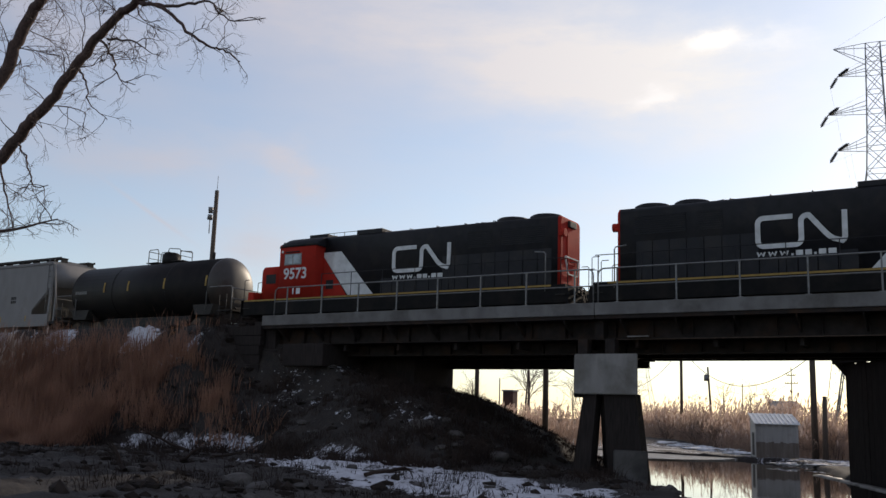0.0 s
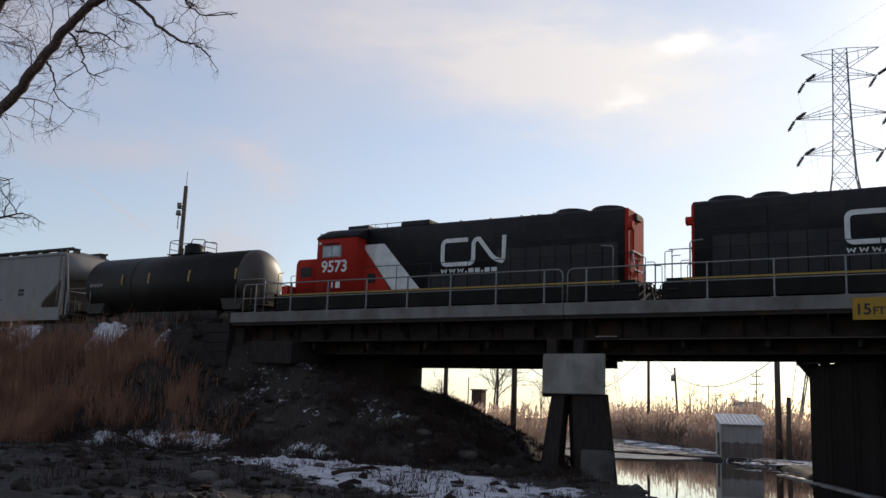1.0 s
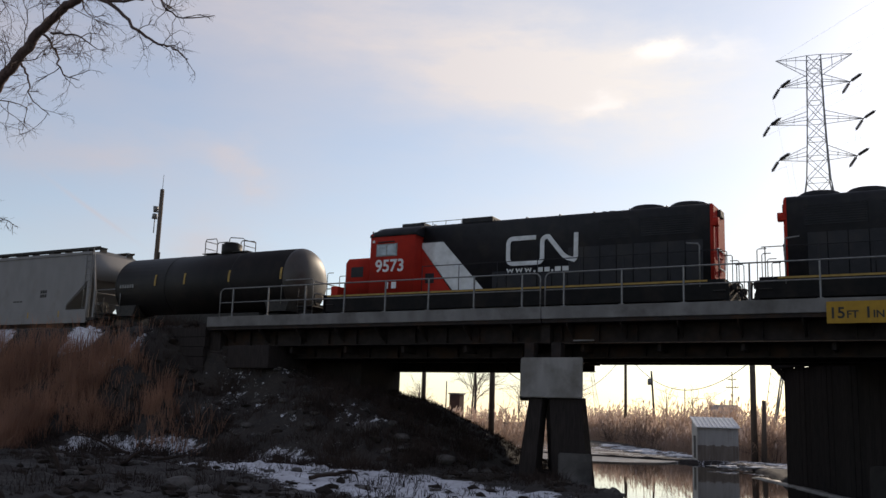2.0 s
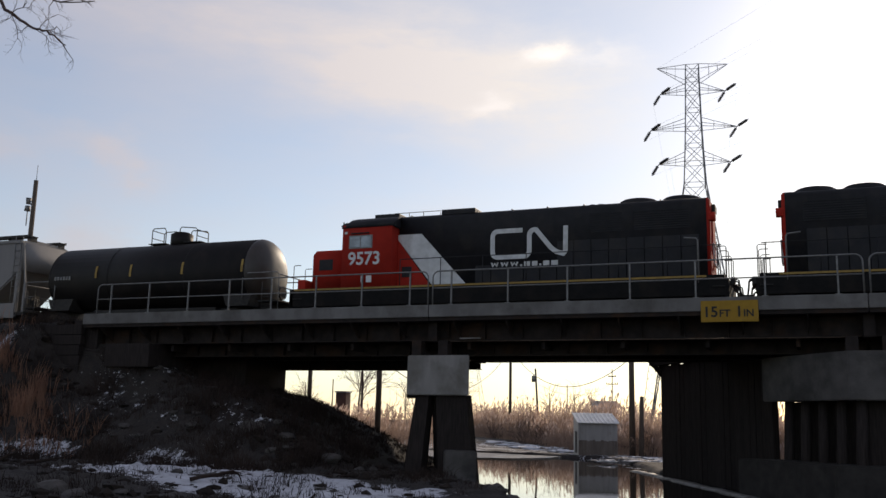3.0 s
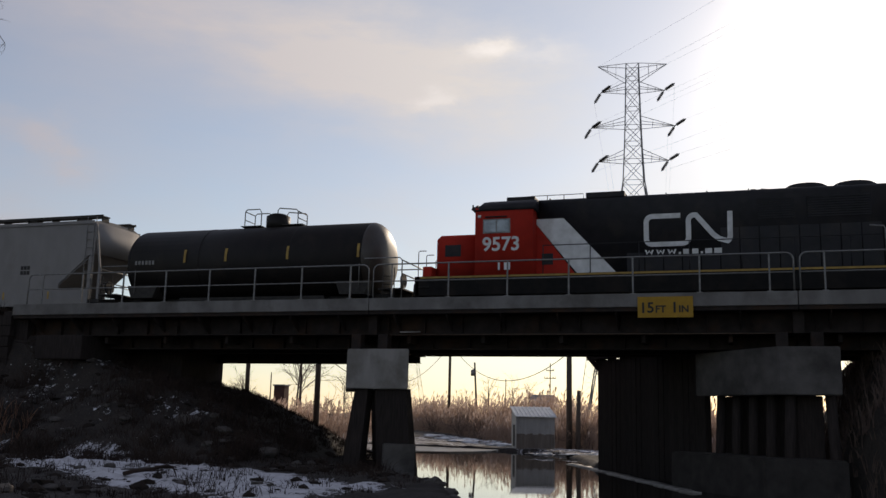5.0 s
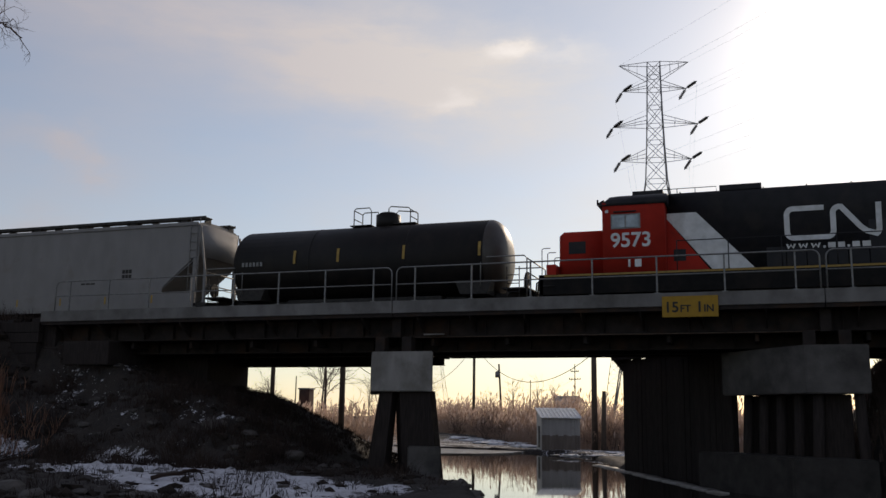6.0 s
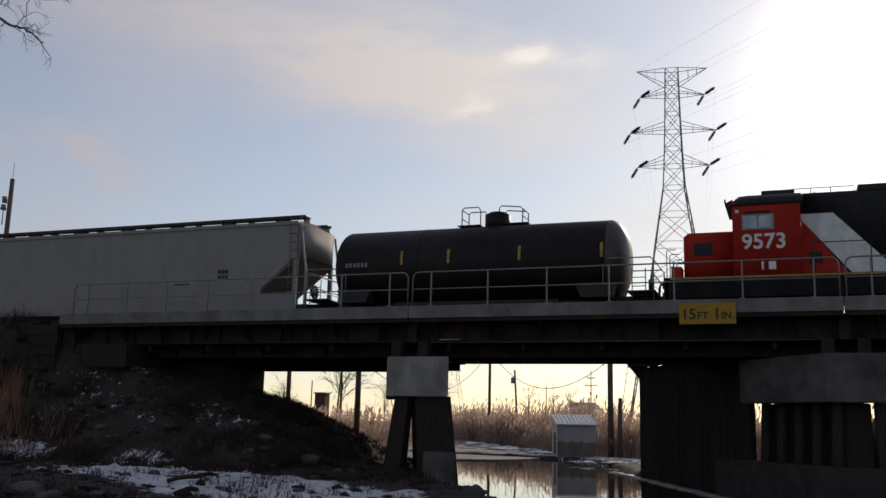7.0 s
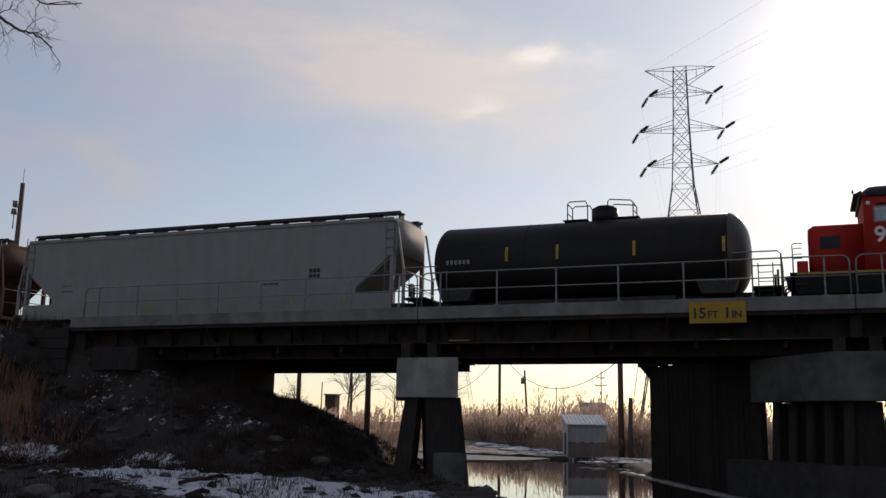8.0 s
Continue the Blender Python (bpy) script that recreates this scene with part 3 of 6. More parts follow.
def build_ground():
    xs = axis(-48, 6, 0.22, -2600, 2600)
    ys = axis(8, 34, 0.22, -2600, 34, 1.15)[:-1]
    ys = [y for y in ys if y < 34] + axis(34, 70, 0.34, 34, 3200, 1.15)
    nx = len(xs)
    verts = [(x, y, ground_height(x, y)) for y in ys for x in xs]
    faces = [(j * nx + i, j * nx + i + 1, (j + 1) * nx + i + 1, (j + 1) * nx + i) for j in range(len(ys) - 1) for i in range(nx - 1)]
    me = bpy.data.meshes.new("ground")
    me.from_pydata(verts, [], faces)
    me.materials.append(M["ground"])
    at = me.attributes.new("snow", "FLOAT", "POINT")
    at.data.foreach_set("value", [snow_weight(*v) for v in verts])
    me.polygons.foreach_set("use_smooth", [True] * len(faces))
    tagged(new("ground", me), "frozen muddy ground with dead grass and patches of snow", "ground", kind="structure")
    w = B()
    box(w, -45, 40, -40, 68, -0.3, 0.0)
    solo("water", w, M["water"], "still brown creek water below the bridge", "water", kind="structure")


build_ground()


# ---- bridge ----
CURB_Y, CURB_LO, CURB_HI = 29.6, 5.73, 6.16
BRIDGE_W, JOINT_A, JOINT_B, BRIDGE_E = -27.9, -12.5, 1.5, 15.5


def railing(x0, x1, label):
    """A pipe railing between two expansion joints, its ends bent down in a round corner."""
    y, zb, h, r = CURB_Y + 0.14, CURB_HI, 1.2, 0.22
    rg = thing("bridge_railing", pose(0, 0, 0), label, "railing", "pipe railings along the bridge")
    b = B()
    pts = [(x0, y, zb)]
    for k in range(6):
        a = math.pi - k * math.pi / 10
        pts.append((x0 + r + r * math.cos(a), y, zb + h - r + r * math.sin(a)))
    for k in range(6):
        a = math.pi / 2 - k * math.pi / 10
        pts.append((x1 - r + r * math.cos(a), y, zb + h - r + r * math.sin(a)))
    pts.append((x1, y, zb))
    tube(b, pts, 0.026)
    part("top_rail", b, M["galvanised"], rg)
    b = B()
    tube(b, [(x0, y, zb + 0.6), (x1, y, zb + 0.6)], 0.022)
    part("middle_rail", b, M["galvanised"], rg)
    n = max(2, round((x1 - x0 - 1.3) / 2.05))
    for i in range(n + 1):
        x = x0 + 0.7 + (x1 - x0 - 1.4) * i / n
        b = B()
        bar(b, (x, y, zb - 0.02), (x, y, zb + h - 0.02), 0.05, 0.05)
        box(b, x - 0.09, x + 0.09, y - 0.09, y + 0.09, zb - 0.002, zb + 0.02)
        part("post", b, M["galvanised"], rg)


def bridge():
    br = thing("railway_bridge", pose(0, 0, 0), "ballasted railway bridge with concrete edge and dark steel girders", "bridge")
    spans = [(BRIDGE_W, JOINT_A), (JOINT_A, JOINT_B), (JOINT_B, BRIDGE_E)]
    for i, (a, c) in enumerate(spans):
        for yy in (CURB_Y, 35.7):
            b = B()
            box(b, a + 0.012, c - 0.012, yy, yy + 0.42, CURB_LO, CURB_HI, 0.025)
            part("concrete_curb", b, M["curb_concrete"], br, "pale weathered concrete edge beam")
        b = B()
        box(b, a + 0.02, c - 0.02, CURB_Y + 0.87, 35.9, 5.0, 5.25)
        part("deck_slab", b, M["girder_steel"], br)
        far_lo = (4.22, 4.56, 4.45)[i]
        for yy, lo, name in ((CURB_Y + 0.85, 4.95, "girder"), (31.4, 4.5, "girder"), (33.6, 4.5, "girder"), (35.8, far_lo, "girder")):
            b = B()
            e = 1.5 if yy > 35 and i == 0 else 0.03
            box(b, a + 0.03, c - e, yy - 0.012, yy + 0.012, lo, 5.0 if yy > 30.5 else CURB_LO - 0.003)
            for z0 in (lo, (5.0 if yy > 30.5 else CURB_LO) - 0.04):
                box(b, a + 0.03, c - e, yy - 0.2, yy + 0.2, z0, z0 + 0.035)
            x = a + 0.5
            while x < c - e - 0.3:
                box(b, x, x + 0.015, yy - 0.17, yy + 0.17, lo + 0.035, (5.0 if yy > 30.5 else CURB_LO) - 0.05)
                x += 1.35
            part(name, b, M["girder_steel"], br)
        b = B()
        box(b, a + 0.02, c - 0.02, CURB_Y + 0.06, CURB_Y + 0.9, 5.6, CURB_LO - 0.004)
        part("walkway_slab", b, M["girder_steel"], br)
        x = a + 0.9
        while x < c - 0.3:
            b = B()
            sec = [(CURB_Y + 0.1, 5.596), (CURB_Y + 0.1, 5.5), (CURB_Y + 0.83, 5.06), (CURB_Y + 0.83, 5.596)]
            loft(b, [[(q, y, z) for y, z in sec] for q in (x, x + 0.03)])
            for f in b.faces:
                f.smooth = False
            part("walkway_bracket", b, M["girder_steel"], br)
            x += 1.9
        x = a + 1.2
        while x < c - 0.5:
            b = B()
            bar(b, (x, CURB_Y + 0.9, 4.8), (x, 35.7, 4.72), 0.12, 0.25)
            part("cross_beam", b, M["girder_steel"], br)
            x += 2.7
    for x in (JOINT_A, JOINT_B):
        b = B()
        box(b, x - 0.16, x + 0.16, CURB_Y + 0.45, 35.68, 4.92, 5.7)
        part("joint_plate", b, M["girder_steel"], br)
    # added pale bar in place of light leaking between the girders
    for z0, x0, x1 in ((5.0, -11.5, -10.75),):
        b = B()
        box(b, x0, x1, CURB_Y + 0.5, CURB_Y + 0.6, z0, z0 + 0.04)
        part("drain_ledge", b, M["concrete"], br, "pale bar beside the joint, standing for leaking light")
    # added thin bar in place of the lit line along a flange
    b = B()
    tube(b, [(JOINT_A + 0.3, CURB_Y + 0.66, 4.93), (JOINT_B - 0.4, CURB_Y + 0.66, 4.93)], 0.018)
    part("conduit", b, M["rail_steel"], br, "thin bar along the girder, standing for its lit flange")
    # bearings over the piers
    for x in (JOINT_A - 0.55, JOINT_A + 0.45, JOINT_B - 0.5, JOINT_B + 0.5):
        for yy in (CURB_Y + 0.5, 31.6, 33.8):
            b = B()
            box(b, x - 0.18, x + 0.18, yy - 0.2, yy + 0.2, 4.40, 4.93, 0.02)
            part("bearing", b, M["girder_steel"], br)
    railing(BRIDGE_W + 0.55, JOINT_A - 0.09, "grey pipe railing along the bridge approach span")
    railing(JOINT_A + 0.09, JOINT_B - 0.09, "grey pipe railing along the middle span")
    railing(JOINT_B + 0.09, BRIDGE_E, "grey pipe railing along the far span")


def slanted(x, y, ax, w, l, z0, z1, bevel, flare=0.0):
    """A block of width w, its front edge centre at x, y, going back along ax."""
    b = B()
    a = Vector((ax[0], ax[1], 0)).normalized()
    v = [Vector((x - w / 2, y, 0)), Vector((x + w / 2, y, 0)), Vector((x + w / 2, y, 0)) + a * l, Vector((x - w / 2, y, 0)) + a * l]
    lo = [b.verts.new((p.x, p.y, z0)) for p in v]
    hi = [b.verts.new((p.x, p.y, z1)) for p in v]
    b.faces.new(lo[::-1])
    b.faces.new(hi)
    for i in range(4):
        j = (i + 1) % 4
        b.faces.new((lo[i], lo[j], hi[j], hi[i]))
    bmesh.ops.bevel(b, geom=list(b.edges), offset=bevel, segments=2, affect="EDGES")
    return b


def pier(x, y, ax, label, foot):
    p = thing("bridge_pier", pose(0, 0, 0), label, "pier", "piers of the bridge")
    part("cap", slanted(x, y, ax, 2.28, 5.6, 3.04, 4.40, 0.03), M["concrete"], p, "pale concrete cap block")
    a = Vector((ax[0], ax[1], 0)).normalized()
    for k in range(4):
        for side, top, low in ((-1, -0.62, -1.02), (1, 0.42, 0.72)):
            q = Vector((x, y + 0.45, 0)) + a * (k * 1.5)
            b = B()
            w0, w1 = (0.22, 0.32) if side < 0 else (0.56, 0.64)
            lo = [(q.x + low - w1, q.y - 0.3, -0.3), (q.x + low + w1, q.y - 0.3, -0.3), (q.x + low + w1, q.y + 0.3, -0.3), (q.x + low - w1, q.y + 0.3, -0.3)]
            hi = [(q.x + top - w0, q.y - 0.25, 3.06), (q.x + top + w0, q.y - 0.25, 3.06), (q.x + top + w0, q.y + 0.25, 3.06), (q.x + top - w0, q.y + 0.25, 3.06)]
            loft(b, [lo, hi])
            for f in b.faces:
                f.smooth = False
            part("pier_leg", b, M["creosote"], p)
    part("footing", foot, M["dark_concrete"], p, "stained concrete footing block at the waterline")


def piers():
    f = slanted(-11.06, 29.25, (-0.41, 0.91), 1.16, 1.95, -0.4, 1.22, 0.04)
    pier(-12.085, 29.6, (-0.41, 0.91), "concrete-capped bridge pier on dark battered piles", f)
    p = thing("bridge_pier", pose(0, 0, 0), "concrete-capped bridge pier on a row of slender piles", "pier", "piers of the bridge")
    ax = Vector((-0.62, 0.78, 0)).normalized()
    part("cap", slanted(1.72, 29.3, ax, 1.75, 4.1, 3.04, 4.46, 0.03), M["dark_concrete"], p, "dark concrete cap block")
    for k in range(5):
        for side in (-0.55, 0.55):
            q = Vector((1.72 + side, 29.75, 0)) + ax * (k * 0.82)
            b = B()
            tube(b, [(q.x + side * 0.25, q.y - 0.1, -0.3), (q.x, q.y, 3.06)], 0.17, 0.15, 10)
            part("pier_leg", b, M["creosote"], p)
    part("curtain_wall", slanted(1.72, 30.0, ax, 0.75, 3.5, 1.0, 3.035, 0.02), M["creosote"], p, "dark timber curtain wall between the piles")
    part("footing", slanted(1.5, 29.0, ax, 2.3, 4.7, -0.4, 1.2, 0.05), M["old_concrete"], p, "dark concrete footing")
    # bulkhead standing behind it along the creek
    ab = thing("timber_bulkhead", pose(0, 0, 0), "dark creosoted timber bulkhead carrying the rear bridge seat", "bulkhead")
    a, c = Vector((-1.45, 33.3, 0)), Vector((-6.3, 40.9, 0))
    n = 24
    d = (c - a).normalized()
    out = Vector((-d.y, d.x, 0))
    for i in range(n):
        u0, u1 = a.lerp(c, i / n), a.lerp(c, (i + 0.97) / n)
        b = B()
        z1 = 4.72 + 0.03 * math.sin(i * 2.3)
        jog = 0.02 * math.sin(i * 5.1)
        for u in (0,):
            lo = [u0 + out * jog, u1 + out * jog, u1 - out * 0.22, u0 - out * 0.22]
            loft(b, [[(q.x, q.y, -0.4) for q in lo], [(q.x, q.y, z1) for q in lo]])
        for fc in b.faces:
            fc.smooth = False
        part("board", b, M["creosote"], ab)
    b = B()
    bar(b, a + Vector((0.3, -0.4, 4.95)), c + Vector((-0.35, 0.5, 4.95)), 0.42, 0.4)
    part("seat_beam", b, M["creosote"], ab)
    b = B()
    bar(b, (c.x - 0.55, c.y, 5.1), (c.x + 0.15, c.y, 4.25), 0.14, 0.2)
    bar(b, (c.x - 0.1, c.y + 0.2, 4.7), (c.x + 0.9, c.y, 4.55), 0.1, 0.16)
    part("bracket", b, M["girder_steel"], ab, "rusty corner bracket")
    # second bridge on the parallel track
    rb = thing("railway_bridge", pose(0, 0, 0), "second dark steel railway bridge on the parallel track behind", "bridge")
    for a0, c0, lo in ((-31.5, -16.3, 4.85), (-16.3, -3.2, 5.3), (-3.2, 14.0, 5.3)):
        b = B()
        box(b, a0 + 0.02, c0 - 0.02, 41.3, 46.2, 5.75, 6.05)
        part("deck_slab", b, M["girder_steel"], rb)
        for yy in (41.6, 43.7, 45.9):
            b = B()
            box(b, a0 + 0.03, c0 - 0.03, yy - 0.012, yy + 0.012, lo, 5.75)
            for z0 in (lo, 5.71):
                box(b, a0 + 0.03, c0 - 0.03, yy - 0.2, yy + 0.2, z0, z0 + 0.035)
            part("girder", b, M["girder_steel"], rb)
        for yy in (41.2, 46.0):
            b = B()
            box(b, a0 + 0.02, c0 - 0.02, yy, yy + 0.4, 5.76, 6.5, 0.02)
            part("concrete_curb", b, M["dark_concrete"], rb)
    b = B()
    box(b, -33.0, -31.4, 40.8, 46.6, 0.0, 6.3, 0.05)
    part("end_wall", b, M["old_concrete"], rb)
    # concrete west abutment under the first span, shade painted with the creosote colour
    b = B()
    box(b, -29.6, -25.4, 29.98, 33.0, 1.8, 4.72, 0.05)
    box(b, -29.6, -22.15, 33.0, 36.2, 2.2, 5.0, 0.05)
    solo("bridge_abutment", b, M["creosote"], "concrete abutment set in the bank, its shade put into the colour", "abutment")
    # concrete block in the creosote colour, which stands for the shade on it
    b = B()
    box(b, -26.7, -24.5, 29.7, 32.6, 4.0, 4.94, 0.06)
    solo("bearing_block", b, M["creosote"], "concrete bearing block on the abutment, its shade put into the colour", "bearing block")
    # added to stop sky showing through under the deck end
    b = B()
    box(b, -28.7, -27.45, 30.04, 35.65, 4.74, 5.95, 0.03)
    solo("back_wall", b, M["creosote"], "near-black back wall added to close the end of the bridge deck", "back wall")
    ww = thing("wing_wall", pose(0, 0, 0), "near-black plank wing wall at the end of the bridge", "wing wall")
    for k in range(9):
        b = B()
        z = 1.97 + 0.42 * k
        box(b, -30.2 + 0.05 * math.sin(k * 3.1), -28.0 + 0.03 * math.sin(k * 1.9), 29.66 + 0.015 * math.sin(k * 2.7), 29.92, z, z + 0.4, 0.015)
        part("plank", b, M["creosote"], ww)


def track():
    tk = thing("railway_track", pose(0, 0, 0), "ballasted railway track with worn steel rails", "track")
    b = B()
    loft(b, [[(x, y, z) for y, z in ((30.48, 5.251), (30.6, 5.37), (34.7, 5.37), (35.65, 5.251))] for x in np.linspace(BRIDGE_W, BRIDGE_E, 40)])
    part("ballast_bed", b, M["ballast"], tk)
    for yy in (TRACK_Y - 0.7525, TRACK_Y + 0.7525):
        b = B()
        sec = [(-0.07, -0.17), (0.07, -0.17), (0.07, -0.155), (0.012, -0.13), (0.012, -0.05), (0.036, -0.035), (0.036, 0), (-0.036, 0), (-0.036, -0.035), (-0.012, -0.05), (-0.012, -0.13), (-0.07, -0.155)]
        loft(b, [[(x, yy + s, RAIL_Z + z) for s, z in sec] for x in (-260, 40)])
        for f in b.faces:
            f.smooth = False
        part("rail", b, M["rail_steel"], tk)
    me = mesh_of("sleeper", box(B(), -0.11, 0.11, TRACK_Y - 1.3, TRACK_Y + 1.3, 5.22, 5.40, 0.01), M["creosote"])
    x = -66.0
    while x < 20:
        ob = new("sleeper", me)
        ob.location.x = x
        ob.parent = tk
        x += 0.54


# ---- train ----
WHEELS = []


def wheelset(parent, x, r, name="wheelset"):
    b = B()
    tube(b, [(0, -0.72, 0), (0, 0.72, 0)], 0.08, n=10)
    for s in (-1, 1):
        tube(b, [(0, s * 0.68, 0), (0, s * 0.705, 0)], r + 0.025, n=24)
        tube(b, [(0, s * 0.7, 0), (0, s * 0.80, 0)], r, n=24)
        for k in range(6):
            a = k * math.pi / 3
            box(b, r * 0.55 * math.cos(a) - 0.05, r * 0.55 * math.cos(a) + 0.05, s * 0.8 - 0.012, s * 0.8 + 0.012, r * 0.55 * math.sin(a) - 0.05, r * 0.55 * math.sin(a) + 0.05)
        tube(b, [(0, s * 0.7, 0), (0, s * 0.84, 0)], 0.13, n=10)
    ob = part(name, b, M["wheel_steel"], parent)
    ob.location = (x, 0, r)
    WHEELS.append((ob, x, r))


def truck(parent, x, base, r):
    b = B()
    for s in (-1, 1):
        y = s * 0.98
        prism(b, [(x - base / 2 - 0.25, r + 0.02), (x - base / 2 + 0.2, r + 0.2), (x - 0.35, r + 0.26), (x + 0.35, r + 0.26), (x + base / 2 - 0.2, r + 0.2),
                  (x + base / 2 + 0.25, r + 0.02), (x + base / 2 + 0.2, r - 0.12), (x + base / 2 - 0.25, r - 0.1), (x + 0.4, r - 0.24), (x - 0.4, r - 0.24), (x - base / 2 + 0.25, r - 0.1), (x - base / 2 - 0.2, r - 0.12)], y - 0.07, y + 0.07)
        for k in range(3):
            tube(b, [(x - 0.2 + 0.2 * k, y - s * 0.02, r - 0.2), (x - 0.2 + 0.2 * k, y - s * 0.02, r + 0.2)], 0.085, n=8)
        for q in (-base / 2, base / 2):
            tube(b, [(x + q, y, r), (x + q, y + s * 0.14, r)], 0.11, n=10)
    box(b, x - 0.2, x + 0.2, -1.0, 1.0, r, r + 0.3)
    part("truck_frame", b, M["running_gear"], parent)
    for q in (-base / 2, base / 2):
        wheelset(parent, x + q, r)


def coupler(parent, x, s):
    b = B()
    box(b, min(x, x + s * 0.55), max(x, x + s * 0.55), -0.1, 0.1, 0.78, 0.98)
    box(b, min(x + s * 0.5, x + s * 0.78), max(x + s * 0.5, x + s * 0.78), -0.17, 0.15, 0.72, 1.04, 0.03)
    tube(b, [(x, 0.3, 0.95), (x + s * 0.3, 0.32, 0.6), (x + s * 0.62, 0.25, 0.5), (x + s * 0.8, 0.2, 0.7)], 0.03, n=6)
    part("coupler", b, M["running_gear"], parent)


def hood_section(w, h0, h1, r):
    """Upright section with rounded top edges, as y, z."""
    pts = [(-w, h0), (w, h0)]
    for k in range(6):
        a = k * math.pi / 10
        pts.append((w - r + r * math.cos(a), h1 - r + r * math.sin(a)))
    for k in range(6):
        a = math.pi / 2 + k * math.pi / 10
        pts.append((-w + r + r * math.cos(a), h1 - r + r * math.sin(a)))
    return pts


def band(bm, pts, w, y0, y1):
    """A flat band of width w in x and z along pts."""
    pts = [Vector((p[0], 0, p[1])) for p in pts]
    L, R = [], []
    for i, p in enumerate(pts):
        a = (p - pts[i - 1]).normalized() if i else None
        c = (pts[i + 1] - p).normalized() if i < len(pts) - 1 else None
        a, c = a or c, c or a
        n = (a + c).normalized()
        s = Vector((-n.z, 0, n.x)) * (w / 2 / max(0.4, n.dot(a)))
        L.append(p + s)
        R.append(p - s)
    for i in range(len(pts) - 1):
        q = [L[i], L[i + 1], R[i + 1], R[i]]
        prism(bm, [(v.x, v.z) for v in q], y0, y1)


def locomotive(x, s, label, numbers):
    """A four-axle road switcher. s = -1: its cab towards the east."""
    lo = thing("locomotive", pose(x, TRACK_Y, RAIL_Z), label, "locomotive", "diesel locomotives")
    X = lambda v: s * v
    bx = lambda b, a, c, *r: box(b, min(X(a), X(c)), max(X(a), X(c)), *r)
    e = 0.05 if numbers else 0.3     # the leading unit has the shorter hood
    # frame
    b = B()
    bx(b, -8.35, 7.98, -1.5, 1.5, 0.86, 1.55)
    bx(b, -8.4, -8.25, -1.5, 1.5, 0.45, 1.55)
    bx(b, 7.982, 8.1, -1.5, 1.5, 0.45, 1.4)
    bx(b, 8.102, 8.3, -0.45, -0.05, 1.32, 1.36)
    part("frame", b, M["frame_black"], lo)
    for y in (-1.512, 1.512):
        b = B()
        bx(b, -8.2, 7.4, min(y, y * 0.99), max(y, y * 0.99), 1.475, 1.54)
        part("sill_stripe", b, M["yellow_paint"], lo, "yellow sill stripe")
    b = B()
    bx(b, -2.6, 2.6, -1.35, 1.35, 0.3, 1.25, 0.12)
    part("fuel_tank", b, M["running_gear"], lo)
    for q in (-5.2, 5.2):
        truck(lo, X(q), 2.74, 0.51)
    coupler(lo, X(-8.3), -s)
    coupler(lo, X(8.0), s)
    # long hood
    b = B()
    loft(b, [[(X(q), y, z) for y, z in hood_section(0.93, 1.55, 4.33, 0.16)] for q in (-4.0, 7.448 - e)])
    part("long_hood", b, M["black_paint"], lo)
    b = B()
    loft(b, [[(X(q), y, z) for y, z in hood_section(0.93 - i, 1.555, 4.325 - i, 0.16)] for q, i in ((7.45 - e, 0.0), (7.5 - e, 0.0), (7.56 - e, 0.06))])
    part("hood_end", b, M["red_paint"], lo, "red hood end")
    b = B()
    bx(b, 7.56 - e, 7.6 - e, -0.35, 0.35, 2.5, 3.9)
    part("end_door", b, M["red_paint"], lo)
    # doors along the hood with latches
    for k in range(13 if numbers else 12):
        q = -0.9 + k * 0.62
        b = B()
        bx(b, q + 0.015, q + 0.60, -0.938, -0.932, 1.62, 2.28 if k < 5 else 3.05)
        bx(b, q + 0.5, q + 0.54, -0.955, -0.939, 2.0, 2.12)
        part("hood_door", b, M["black_paint"], lo)
    for q0, q1 in ((5.0 - e, 6.9 - e), (3.4, 4.6 - e)):
        b = B()
        z = 3.3
        while z < 3.95:
            bx(b, q0, q1, -0.952, -0.932, z, z + 0.045)
            z += 0.08
        part("radiator_grille", b, M["black_paint"], lo)
    # raised roof box and radiator fans
    b = B()
    bx(b, -2.3, -0.95, -0.9, 0.9, 4.3, 4.5, 0.03)
    part("roof_box", b, M["black_paint"], lo)
    for q in (5.05 - 1.2 * e, 6.55 - 1.2 * e):
        b = B()
        tube(b, [(X(q), 0, 4.3), (X(q), 0, 4.48)], 0.68, n=28)
        tube(b, [(X(q), 0, 4.47), (X(q), 0, 4.53)], 0.6, n=28)
        part("radiator_fan", b, M["black_paint"], lo)
    b = B()
    bx(b, 3.15, 3.75, -0.35, 0.35, 4.3, 4.42, 0.02)
    tube(b, [(X(3.3), 0, 4.4), (X(3.3), 0, 4.52)], 0.1)
    part("exhaust_stack", b, M["black_paint"], lo)
    b = B()
    for k in range(4):
        tube(b, [(X(3.9 + k * 0.02), -0.12 + 0.08 * k, 4.45), (X(3.55 - 0.06 * k), -0.12 + 0.08 * k, 4.47)], 0.03, 0.05, 8)
    bx(b, 3.85, 3.93, -0.16, 0.16, 4.33, 4.42)
    part("horn", b, M["running_gear"], lo)
    for k in range(8):
        q = -3.6 + k * 1.35
        b = B()
        tube(b, [(X(q), -0.8, 4.31), (X(q), -0.8, 4.36), (X(q), -0.62, 4.38), (X(q), -0.62, 4.33)], 0.018, n=6)
        part("lifting_lug", b, M["black_paint"], lo)
    # nose
    b = B()
    loft(b, [[(X(q), y, z) for y, z in hood_section(0.93 - i, 1.55, 3.16 - i, 0.12)] for q, i in ((-5.9, 0), (-7.63, 0), (-7.8, 0.1))])
    part("nose", b, M["red_paint"], lo)
    # black panel lying proud of the nose side
    b = B()
